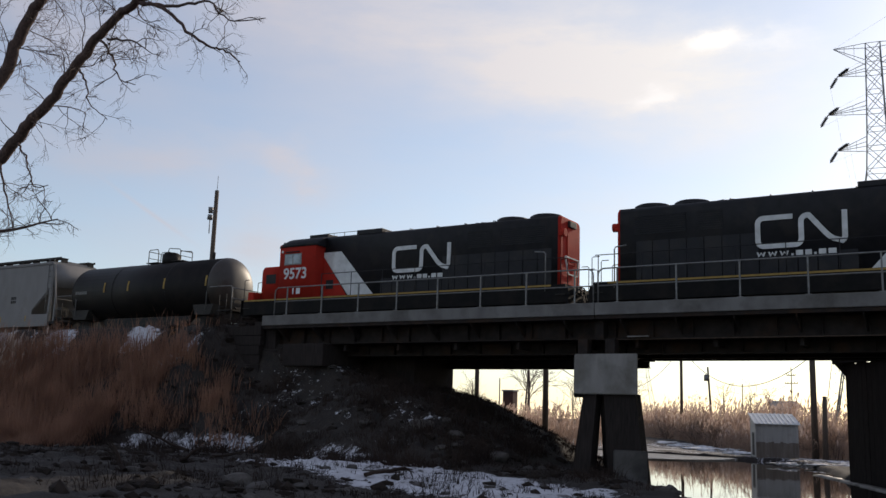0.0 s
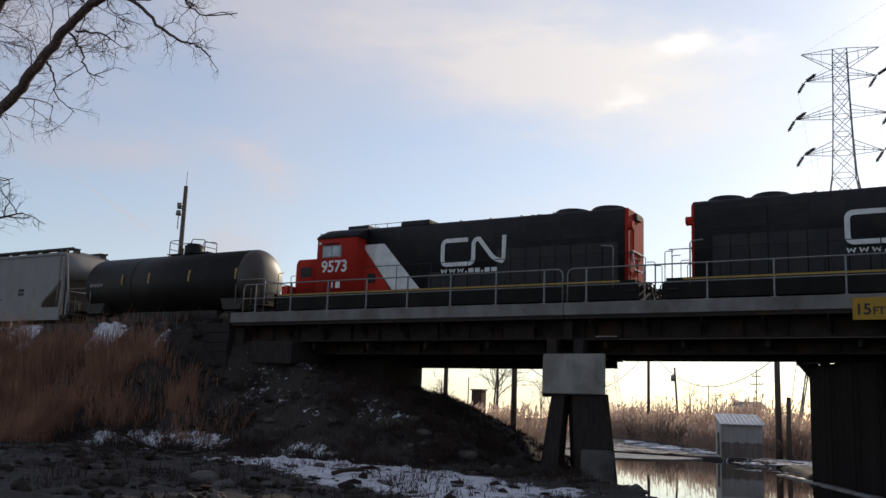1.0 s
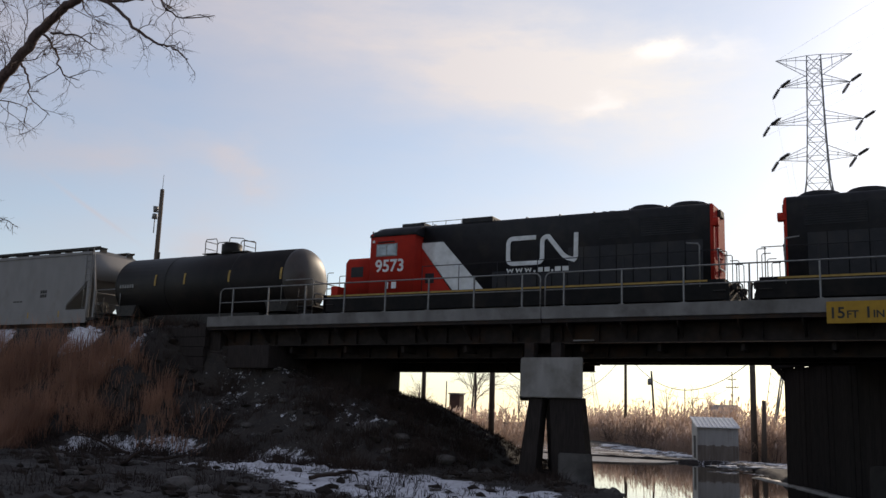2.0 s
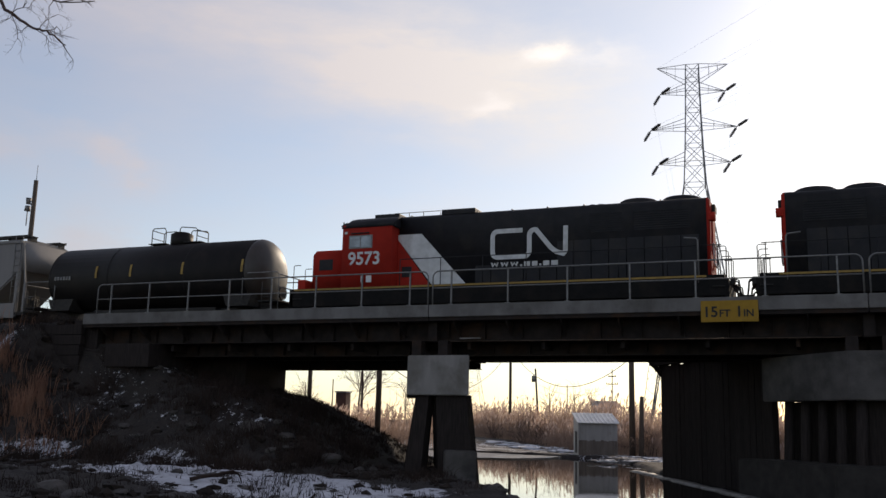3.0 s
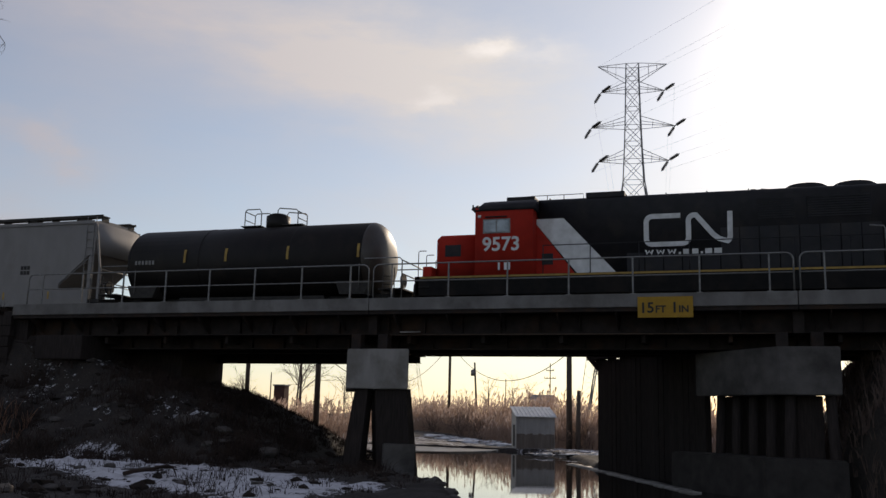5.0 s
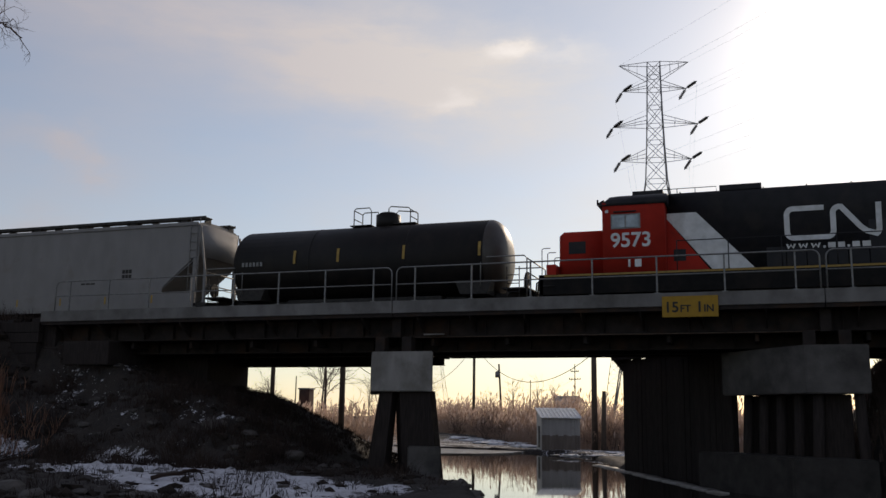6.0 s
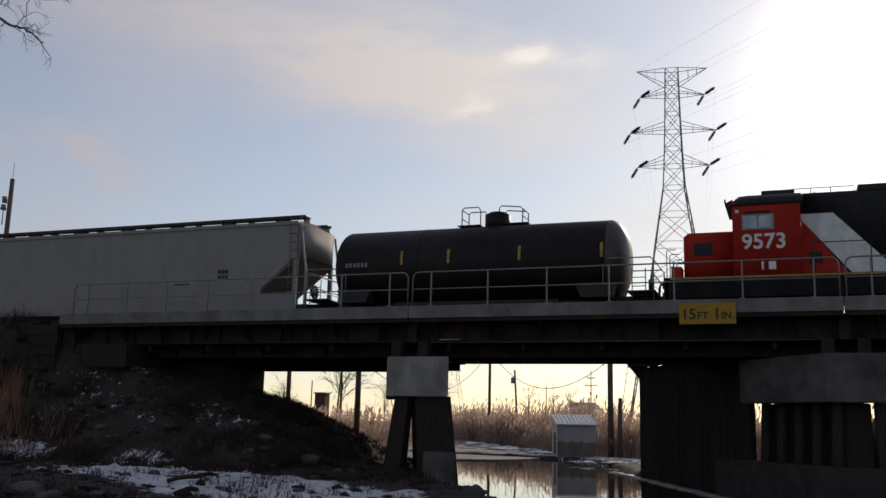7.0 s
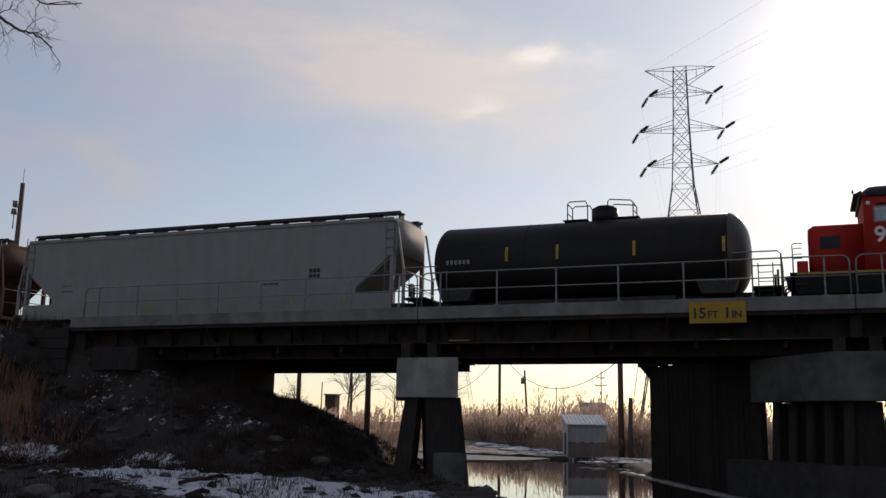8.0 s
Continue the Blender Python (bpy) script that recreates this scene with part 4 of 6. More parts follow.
    bx(b, -7.45, -6.85, -0.948, -0.932, 2.35, 2.78)
    part("nose_recess", b, M["black_paint"], lo)
    # cab: walls, roof with rounded eaves, windows
    b = B()
    loft(b, [[(X(q), y, z) for y, z in hood_section(1.5, 1.55, 4.02, 0.1)] for q in (-6.16, -4.06)])
    part("cab", b, M["red_paint"], lo, "red cab walls")
    b = B()
    sec = [(-1.53, 3.86), (1.53, 3.86), (1.47, 4.08), (1.12, 4.28), (0.6, 4.38), (0, 4.41), (-0.6, 4.38), (-1.12, 4.28), (-1.47, 4.08)]
    loft(b, [[(X(q), y * i, 3.86 + (z - 3.86) * k) for y, z in sec] for q, i, k in ((-6.24, 0.97, 0.25), (-6.2, 1, 0.5), (-5.95, 1, 0.95), (-5.7, 1, 1), (-4.05, 1, 1), (-3.96, 0.98, 0.9))])
    part("cab_roof", b, M["black_paint"], lo, "black cab roof")
    b = B()
    bx(b, -5.25, -4.2, -0.6, 0.6, 4.34, 4.55, 0.04)
    part("air_conditioner", b, M["black_paint"], lo)
    b = B()
    tube(b, [(X(-4.3), -0.75, 4.3), (X(-4.3), -0.75, 4.5), (X(-2.4), -0.75, 4.5), (X(-2.4), -0.75, 4.3)], 0.014, n=5)
    for q in (-3.7, -3.1):
        tube(b, [(X(q), -0.75, 4.3), (X(q), -0.75, 4.5)], 0.014, n=5)
    part("roof_rail", b, M["black_paint"], lo)
    b = B()
    prism(b, [(X(-6.15), 3.98), (X(-6.4), 4.0), (X(-6.4), 4.04), (X(-6.15), 4.16)], -1.2, 1.2)
    part("visor", b, M["black_paint"], lo)
    b = B()
    tube(b, [(X(-6.4), -1.0, 4.1), (X(-6.4), -1.0, 4.22)], 0.03, n=6)
    part("antenna", b, M["running_gear"], lo)
    b = B()
    bx(b, 7.5 - e, 7.66 - e, -0.98, -0.72, 3.5, 3.78, 0.04)
    part("class_light_box", b, M["red_paint"], lo)
    # flat black patch in place of the shade in the recess behind the cab
    b = B()
    bx(b, -3.85, -3.45, -0.962, -0.934, 1.95, 2.35)
    part("side_louvre", b, M["black_paint"], lo)
    win = [(-5.82, -4.92)]
    for q0, q1 in win:
        for y in (-1.0, 1.0):
            b = B()
            bx(b, q0 - 0.05, q1 + 0.05, min(y * 1.5, y * 1.512), max(y * 1.5, y * 1.512), 3.04, 3.56)
            f = part("window_frame", b, M["galvanised"], lo)
            # panes are opaque, their brightness from the sky painted in
            for u in (q0, (q0 + q1) / 2 + 0.02):
                b = B()
                bx(b, u, u + (q1 - q0) / 2 - 0.03, min(y * 1.511, y * 1.518), max(y * 1.511, y * 1.518), 3.09, 3.51)
                part("pane", b, M["glass"], f)
    b = B()
    bx(b, -6.045, -6.032, -1.3, -0.3, 3.2, 3.75)
    bx(b, -6.045, -6.032, 0.3, 1.3, 3.2, 3.75)
    part("windscreen", b, M["glass"], lo)
    b = B()
    bx(b, -5.78, -5.0, -1.58, -1.5, 3.62, 3.65)
    part("sun_visor", b, M["black_paint"], lo)
    b = B()
    bx(b, -6.06, -5.95, -1.52, -1.508, 3.62, 3.72)
    part("number_light", b, M["white_paint"], lo)
    # livery on the side that shows
    for y in (-0.933, 0.933):
        o = math.copysign(0.012, y)
        b = B()
        prism(b, [(X(-4.05), 1.56), (X(-2.63), 1.56), (X(-4.05), 3.4)], y, y + o)
        part("red_panel", b, M["red_paint"], lo, "red side panel")
        b = B()
        prism(b, [(X(-4.05), 3.6), (X(-3.08), 3.6), (X(-1.25), 1.62), (X(-2.6), 1.62), (X(-4.05), 3.41)], y, y + o)
        part("white_band", b, M["white_paint"], lo, "diagonal white band")
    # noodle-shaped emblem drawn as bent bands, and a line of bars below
    if s > 0:
        e0 = -0.30
    else:
        e0 = -2.3
    y0, y1 = -0.962, -0.934
    top, low, w, r = 3.52, 2.55, 0.17, 0.2
    def arc(cx, cz, a0, a1):
        return [(cx + r * math.cos(radians(a0 + (a1 - a0) * k / 5)), cz + r * math.sin(radians(a0 + (a1 - a0) * k / 5))) for k in range(6)]
    b = B()
    band(b, [(e0 + 1.22, top)] + arc(e0 + 0.28, top - r, 90, 180) + arc(e0 + 0.28, low + r, 180, 270) + [(e0 + 1.02, low)] + arc(e0 + 1.28, low + r, 270, 360) + [(e0 + 1.48, top - 0.45)]
         + arc(e0 + 1.68, top - r, 180, 75) + [(e0 + 2.28, low + 0.28), (e0 + 2.46, low + 0.13)] + arc(e0 + 2.62, low + r, 270, 360)[2:] + [(e0 + 2.83, top + 0.08)], w, y0, y1)
    part("emblem", b, M["white_paint"], lo, "white bent-band emblem")
    q = e0 + 0.02
    for k, wd in enumerate((0.3, 0.3, 0.3, 0.07, 0.22, 0.2, 0.07, 0.22, 0.24)):
        b = B()
        hh = 0.07 if wd < 0.1 else 0.17
        if k < 3:
            prism(b, [(q, 2.36), (q + 0.07, 2.19), (q + wd / 2, 2.30), (q + wd - 0.07, 2.19), (q + wd, 2.36), (q + wd - 0.06, 2.36), (q + wd - 0.09, 2.26), (q + wd / 2, 2.36), (q + 0.09, 2.26), (q + 0.06, 2.36)], y0, y1)
        else:
            box(b, q, q + wd, y0, y1, 2.19, 2.19 + hh)
        part("lettering_bar", b, M["white_paint"], lo)
        q += wd + 0.075
    if numbers:
        text_part("road_number", "9573", 0.69, pose(X(-5.2), -1.513, 2.42, 90, 0, 0), M["white_paint"], lo, "white road number")
        for q in (-5.3, -5.08):
            b = B()
            bx(b, q, q + (0.07 if q < -5.2 else 0.22), -1.52, -1.506, 1.72, 1.98)
            part("marking_bar", b, M["white_paint"], lo)
    b = B()
    bx(b, -8.18, -7.84, -1.3, -0.62, 1.551, 1.95, 0.03)
    part("step_well", b, M["red_paint"], lo, "red step housing before the nose")
    b = B()
    tube(b, [(X(7.15), -1.48, 1.3), (X(7.15), -1.48, 2.72), (X(7.1), -1.48, 2.8), (X(6.7), -1.48, 2.84)], 0.026, n=6)
    part("grab_iron", b, M["galvanised"], lo, "pale bent grab iron")
    b = B()
    ring = [(7.62 - e, 0.62, 2.75), (7.62 - e, -0.62, 2.75), (7.62 - e, -0.35, 2.1), (7.62 - e, 0.5, 2.1)]
    for (q0, ya, za), (q1, yb, zb) in zip(ring, ring[1:] + ring[:1]):
        bar(b, (X(q0), ya, za), (X(q1), yb, zb), 0.045, 0.045)
    part("end_handrail", b, M["white_paint"], lo, "white end handrail")
    # handrails along the walkway, end rails and steps
    for y in (-1.46, 1.46):
        b = B()
        tube(b, [(X(-3.7), y, 2.55), (X(7.9), y, 2.55)], 0.018, n=6)
        part("handrail", b, M["black_paint"], lo)
        for k in range(8):
            q = -3.7 + k * 1.64
            b = B()
            tube(b, [(X(q), y, 1.5), (X(q), y, 2.56)], 0.018, n=6)
            part("stanchion", b, M["black_paint"], lo)
    for q, t in ((-8.3, -1), (8.04, 1)):
        for y in (-1.42, -0.55, 0.55, 1.42):
            b = B()
            tube(b, [(X(q), y, 1.2), (X(q), y, 2.46), (X(q) - s * t * 0.05, y, 2.5), (X(q) - s * t * 0.3, y, 2.5)], 0.016, n=6)
            part("end_rail", b, M["black_paint"], lo)
        for z in (0.35, 0.75, 1.15):
            for y in (-1.3, 1.3):
                b = B()
                bx(b, q - t * 0.45, q - t * 0.05, y - 0.25, y + 0.25, z, z + 0.03)
                part("step", b, M["running_gear"], lo)
        for y in (-0.5, 0.5):
            b = B()
            tube(b, [(X(q), y, 1.35), (X(q) + s * t * 0.25, y, 1.15), (X(q) + s * t * 0.3, y, 0.7)], 0.035, n=6)
            part("hose", b, M["running_gear"], lo)
        for y, z in ((-0.9, 1.42), (-0.62, 1.52), (0.75, 1.46)):
            b = B()
            bx(b, q + t * 0.062, q + t * 0.22, y - 0.09, y + 0.09, z - 0.16, z + 0.05, 0.03)
            tube(b, [(X(q + t * 0.2), y, z), (X(q + t * 0.32), y, z - 0.06), (X(q + t * 0.36), y + 0.05, z - 0.4), (X(q + t * 0.42), y + 0.1, z - 0.7)], 0.028, n=6)
            part("brake_hose", b, M["running_gear"], lo)
    b = B()
    tube(b, [(X(7.56 - e), -0.84, 3.64), (X(7.74 - e), -0.84, 3.64)], 0.16, n=14)
    part("marker_lamp", b, M["red_paint"], lo)
    b = B()
    bx(b, 7.56 - e, 7.68 - e, -0.3, 0.3, 3.95, 4.2, 0.03)
    part("headlight", b, M["running_gear"], lo)
    return lo


def tank_car(x):
    tc = thing("tank_car", pose(x, TRACK_Y, RAIL_Z), "black railway tank car with yellow marks and a dome platform", "tank car")
    r, half, cz = 1.465, 5.66, 2.46
    n = 40
    circle = [(math.cos(2 * math.pi * k / n), math.sin(2 * math.pi * k / n)) for k in range(n)]
    b = B()
    loft(b, [[(q, r * c, cz + r * d) for c, d in circle] for q in (-half + 0.5, half - 0.7)])
    part("shell", b, M["tank_black"], tc)
    for t in (-1, 1):
        b = B()
        deep = 0.7 if t > 0 else 0.5
        prof = [(half - deep * (1 - math.sin(u) ** 1.1) + 0.001, max(0.05, r * math.cos(u) ** 0.75)) for u in (math.pi / 2 * k / 10 for k in range(11))]
        loft(b, [[(t * q, rr * c, cz + rr * d) for c, d in circle] for q, rr in prof])
        # only the east head takes the colour with the sun painted in
        part("tank_head", b, M["sunlit_black"] if t > 0 else M["tank_black"], tc, "dished tank end with sunlit sheen put into its colour" if t > 0 else "")
    for q in (-2.0, 2.0):
        b = B()
        loft(b, [[(q + d, (r + e) * math.cos(2 * math.pi * k / n), cz + (r + e) * math.sin(2 * math.pi * k / n)) for k in range(n)] for d, e in ((-0.03, 0.0), (-0.02, 0.008), (0.02, 0.008), (0.03, 0))])
        part("weld_seam", b, M["tank_black"], tc)
    for q in (-2.6, -0.75, 1.93, 4.86):
        b = B()
        for k in range(6):
            a0, a1 = radians(176 + k * 3.4), radians(179.4 + k * 3.4)
            vs = [b.verts.new((q + dx * 0.85, rr * math.cos(a), cz - rr * math.sin(a) * 1)) for a in (a0, a1) for rr in (r + 0.002, r + 0.014) for dx in (-0.06, 0.06)]
            b.faces.new((vs[2], vs[3], vs[7], vs[6]))
            b.faces.new((vs[0], vs[2], vs[6], vs[4]))
            b.faces.new((vs[1], vs[5], vs[7], vs[3]))
            b.faces.new((vs[0], vs[1], vs[3], vs[2]))
            b.faces.new((vs[4], vs[6], vs[7], vs[5]))
        part("reflector_strip", b, M["yellow_paint"], tc, "yellow reflector strip")
    # dome with lid and valves, platform and rails
    b = B()
    tube(b, [(0.67, 0, cz + 1.3), (0.67, 0, cz + 1.9)], 0.48, n=28)
    tube(b, [(0.67, 0, cz + 1.9), (0.67, 0, cz + 2.0)], 0.47, 0.3, 28)
    part("dome", b, M["tank_black"], tc)
    for q in (-0.3, 1.55):
        b = B()
        box(b, q - 0.5, q + 0.4, -0.4, 0.4, cz + 1.48, cz + 1.51)
        part("platform", b, M["running_gear"], tc)
    for x0, x1 in ((-0.62, 0.12), (0.85, 1.75)):
        for y in (-0.4, 0.4):
            b = B()
            z0, z1 = cz + 1.35, cz + 2.17
            tube(b, [(x0, y, z0), (x0, y, z1 - 0.08), (x0 + 0.08, y, z1), (x1 - 0.08, y, z1 - (0.08 if x0 > 0 else 0)), (x1, y, z1 - 0.16), (x1, y, z0)], 0.022, n=6)
            part("platform_rail", b, M["running_gear"], tc)
        b = B()
        q = x0 if x0 < 0 else x1
        zz = cz + (2.09 if x0 < 0 else 2.01)
        tube(b, [(q, -0.4, zz), (q, 0.4, zz)], 0.02, n=6)
        tube(b, [(q, -0.4, cz + 1.75), (q, 0.4, cz + 1.75)], 0.018, n=6)
        part("platform_rail", b, M["running_gear"], tc)
    # underframe, ends
    b = B()
    box(b, -6.6, 6.6, -0.35, 0.35, 0.75, 1.12)
    for q in (-4.6, 4.6):
        prism(b, [(q - 0.5, 1.0), (q + 0.5, 1.0), (q + 0.7, 1.5), (q - 0.7, 1.5)], -1.3, 1.3)
    box(b, -3.2, 3.2, -0.75, 0.75, 0.5, 1.05, 0.05)
    part("underframe", b, M["running_gear"], tc)
    for t in (-1, 1):
        b = B()
        box(b, min(t * 5.7, t * 6.65), max(t * 5.7, t * 6.65), -1.45, 1.45, 1.12, 1.17)
        part("end_platform", b, M["running_gear"], tc)
        b = B()
        for y in (-1.4, 1.4):
            tube(b, [(t * 6.6, y, 0.6), (t * 6.6, y, 2.2), (t * 6.5, y, 2.3), (t * 5.0, y, 2.3), (t * 4.9, y, 2.2), (t * 4.9, y, 1.2)], 0.024, n=6)
        tube(b, [(t * 6.6, -1.4, 2.2), (t * 6.6, 1.4, 2.2)], 0.024, n=6)
        tube(b, [(t * 6.6, -1.4, 1.7), (t * 6.6, 1.4, 1.7)], 0.024, n=6)
        part("end_rail", b, M["galvanised"], tc, "grey pipe end rail")
        b = B()
        for k in range(5):
            z = 0.4 + 0.3 * k
            tube(b, [(t * 5.9, -1.5, z), (t * 6.35, -1.5, z)], 0.016, n=6)
        for q in (5.9, 6.35):
            tube(b, [(t * q, -1.5, 0.3), (t * q, -1.5, 1.9)], 0.018, n=6)
        part("ladder", b, M["running_gear"], tc)
        b = B()
        tube(b, [(t * 6.45, -0.9, 1.5), (t * 6.52, -0.9, 1.5)], 0.27, n=18)
        tube(b, [(t * 6.4, -0.9, 1.17), (t * 6.4, -0.9, 1.6)], 0.04, n=6)
        part("brake_wheel", b, M["running_gear"], tc)
        truck(tc, t * 4.6, 1.75, 0.44)
        coupler(tc, t * 6.5, t)
    b = B()
    for k in range(6):
        box(b, -4.9 + k * 0.16, -4.8 + k * 0.16, -r - 0.012, -r + 0.02, cz - 0.14, cz + 0.02)
    part("marking_bar", b, M["galvanised"], tc)
    return tc


def hopper_car(x, half, colour, label, ribs):
    hc = thing("hopper_car", pose(x, TRACK_Y, RAIL_Z), label, "hopper car", "freight hoppers")
    h, w, z0 = half, 1.5, 0.95
    top = 4.2
    for y in (-1, 1):
        b = B()
        prism(b, [(-h, top), (-h, 2.9), (-h + 1.55, 1.62), (-h + 1.55, z0 + 0.3), (h - 1.55, z0 + 0.3), (h - 1.55, 1.62), (h, 2.9), (h, top)], y * w, y * (w - 0.05))
        part("side_sheet", b, colour, hc)
        b = B()
        box(b, -h, h, min(y * w, y * (w + 0.06)), max(y * w, y * (w + 0.06)), z0 - 0.25, z0 + 0.42, 0.015)
        part("side_sill", b, colour, hc)
        b = B()
        box(b, -h, h, min(y * (w - 0.02), y * (w + 0.05)), max(y * (w - 0.02), y * (w + 0.05)), top - 0.08, top + 0.06, 0.01)
        part("top_chord", b, colour, hc)
        for k in range(ribs):
            q = -h + 1.7 + (2 * h - 3.4) * k / max(1, ribs - 1)
            b = B()
            box(b, q - 0.06, q + 0.06, min(y * w, y * (w + 0.09)), max(y * w, y * (w + 0.09)), z0 + 0.42, top - 0.08)
            part("side_post", b, colour, hc)
    # roof, end slopes, hopper bottoms
    b = B()
    sec = [(-w, top), (-1.0, top + 0.13), (0, top + 0.17), (1.0, top + 0.13), (w, top), (w, top - 0.05), (-w, top - 0.05)]
    loft(b, [[(q, y, z) for y, z in sec] for q in (-h - 0.02, h + 0.02)])
    part("roof", b, colour, hc)
    for t in (-1, 1):
        b = B()
        prism(b, [(t * h, 2.85), (t * (h + 0.06), 2.85), (t * (h - 2.6), 0.75), (t * (h - 2.75), 0.75)], -w + 0.05, w - 0.05)
        part("slope_sheet", b, colour, hc)
        b = B()
        n = 9
        rows = []
        for k in range(n):
            a = -math.pi / 2 + math.pi * k / (n - 1)
            rows.append((t * (h + 0.02 + 0.26 * (1 - abs(math.sin(a)) ** 4)), (w - 0.05) * math.sin(a)))
        rows2 = rows + [(t * (h - 0.1), w - 0.05), (t * (h - 0.1), -w + 0.05)]
        loft(b, [[(q, y, z) for q, y in rows2] for z in (2.85, top - 0.05)])
        part("end_sheet", b, colour, hc, "rounded end sheet")
        for y in (-w + 0.06, w - 0.06):
            for q0, za, q1, zb, wd in ((h + 0.42, z0, h + 0.42, 2.3, 0.1), (h + 0.42, 2.2, h + 0.1, 4.1, 0.07), (h - 0.05, z0, h - 0.05, 2.95, 0.15)):
                b = B()
                bar(b, (t * q0, y, za), (t * q1, y, zb), wd, wd)
                part("end_post", b, colour, hc)
        b = B()
        box(b, min(t * (h - 2.0), t * (h + 0.55)), max(t * (h - 2.0), t * (h + 0.55)), -w, w, z0 - 0.12, z0 + 0.02)
        box(b, min(t * (h - 2.6), t * (h + 0.6)), max(t * (h - 2.6), t * (h + 0.6)), -0.3, 0.3, 0.75, 1.1)
        part("end_deck", b, M["running_gear"], hc)
        b = B()
        for y in (-w - 0.03,):
            for q in (h - 0.32, h + 0.12):
                tube(b, [(t * q, y, 0.7), (t * q, y, top + 0.2)], 0.017, n=6)
            for k in range(11):
                tube(b, [(t * (h - 0.32), y, 0.8 + 0.33 * k), (t * (h + 0.12), y, 0.8 + 0.33 * k)], 0.014, n=6)
        part("ladder", b, M["galvanised"], hc)
        b = B()
        tube(b, [(t * (h + 0.46), -1.45, 0.9), (t * (h + 0.46), -1.45, 2.2), (t * (h + 0.46), 1.45, 2.2), (t * (h + 0.46), 1.45, 0.9)], 0.022, n=6)
        tube(b, [(t * (h + 0.46), -1.45, 1.6), (t * (h + 0.46), 1.45, 1.6)], 0.018, n=6)
        part("end_rail", b, M["galvanised"], hc)
        truck(hc, t * (h - 1.2), 1.75, 0.44)
        coupler(hc, t * (h + 0.45), t)
    for k in range(3):
        q = (k - 1) * (h * 0.42)
        b = B()
        g = h * 0.21
        loft(b, [[(q - a * g, -c, z), (q + a * g, -c, z), (q + a * g, c, z), (q - a * g, c, z)] for a, c, z in ((0.25, 0.3, 0.3), (1.0, 1.44, 1.25))])
        for f in b.faces:
            f.smooth = False
        part("outlet_hopper", b, colour, hc)
    # running boards on brackets, with an edge strip along each side
    for y in (-0.99, -0.75, 0.75, 0.99):
        part("running_board", box(B(), -h - 0.08, h + 0.08, y - 0.1, y + 0.1, top + 0.3, top + 0.34), M["running_gear"], hc, "dark roof running board")
    for y in (-1.1, 1.1):
        part("edge_strip", box(B(), -h - 0.08, h + 0.08, y - 0.008, y + 0.008, top + 0.275, top + 0.385), M["running_gear"], hc)
    for k in range(15):
        q = -h + 2 * h * k / 14
        for y in (-0.85, 0.85):
            b = B()
            box(b, q - 0.03, q + 0.03, y - 0.2, y + 0.2, top + 0.08, top + 0.299)
            if k % 2:
                box(b, q + 0.1, q + 0.42, y - 0.2, y + 0.2, top + 0.08, top + 0.299)
            part("board_bracket", b, M["running_gear"], hc)
    for k in range(9):
        q = -h + 1.0 + (2 * h - 2) * k / 8
        b = B()
        box(b, q - 0.7, q + 0.7, -0.45, 0.45, top + 0.12, top + 0.24, 0.03)
        part("roof_hatch", b, M["running_gear"], hc)
    # stencils and reflector strips
    for q, z, a, c in ((h - 3.55, 2.05, 0.5, 0.42), (-h + 2.1, 2.15, 0.5, 0.1), (-h + 2.1, 1.9, 0.6, 0.12), (h - 5.6, 1.85, 0.75, 0.18)):
        b = B()
        for r_ in range(2 if c > 0.2 else 1):
            for k in range(3):
                box(b, q + k * a / 3, q + k * a / 3 + a / 3.6, -w - 0.008, -w + 0.002, z + r_ * c / 2, z + r_ * c / 2 + c / 2.6)
        part("stencil_bar", b, M["running_gear"], hc)
    for k in range(7):
        q = -h + 2.0 + (2 * h - 4.0) * k / 6
        b = B()
        box(b, q, q + 0.08, -w - 0.07, -w - 0.058, z0 + 0.05, z0 + 0.36)
        part("reflector_strip", b, M["yellow_paint"], hc)
    return hc


bridge()
piers()
track()
loco_a = locomotive(-8.7, 1, "red and black diesel locomotive with white band, on the bridge", True)
loco_b = locomotive(8.35, -1, "black diesel locomotive with red hood end, leading the train", False)
tank = tank_car(-23.98)
hopper = hopper_car(-39.9, 8.9, M["hopper_grey"], "pale grey covered hopper car streaked with dirt", 0)
hopper_b = hopper_car(-57.2, 6.6, M["hopper_rust"], "rust-brown ribbed hopper car", 9)


# ---- far side of the creek ----
def polar(az, dist, z=0.0):
    """A point by its bearing to the left of +y, in degrees, and its distance."""
    return Vector((-math.sin(radians(az)) * dist, math.cos(radians(az)) * dist, z))


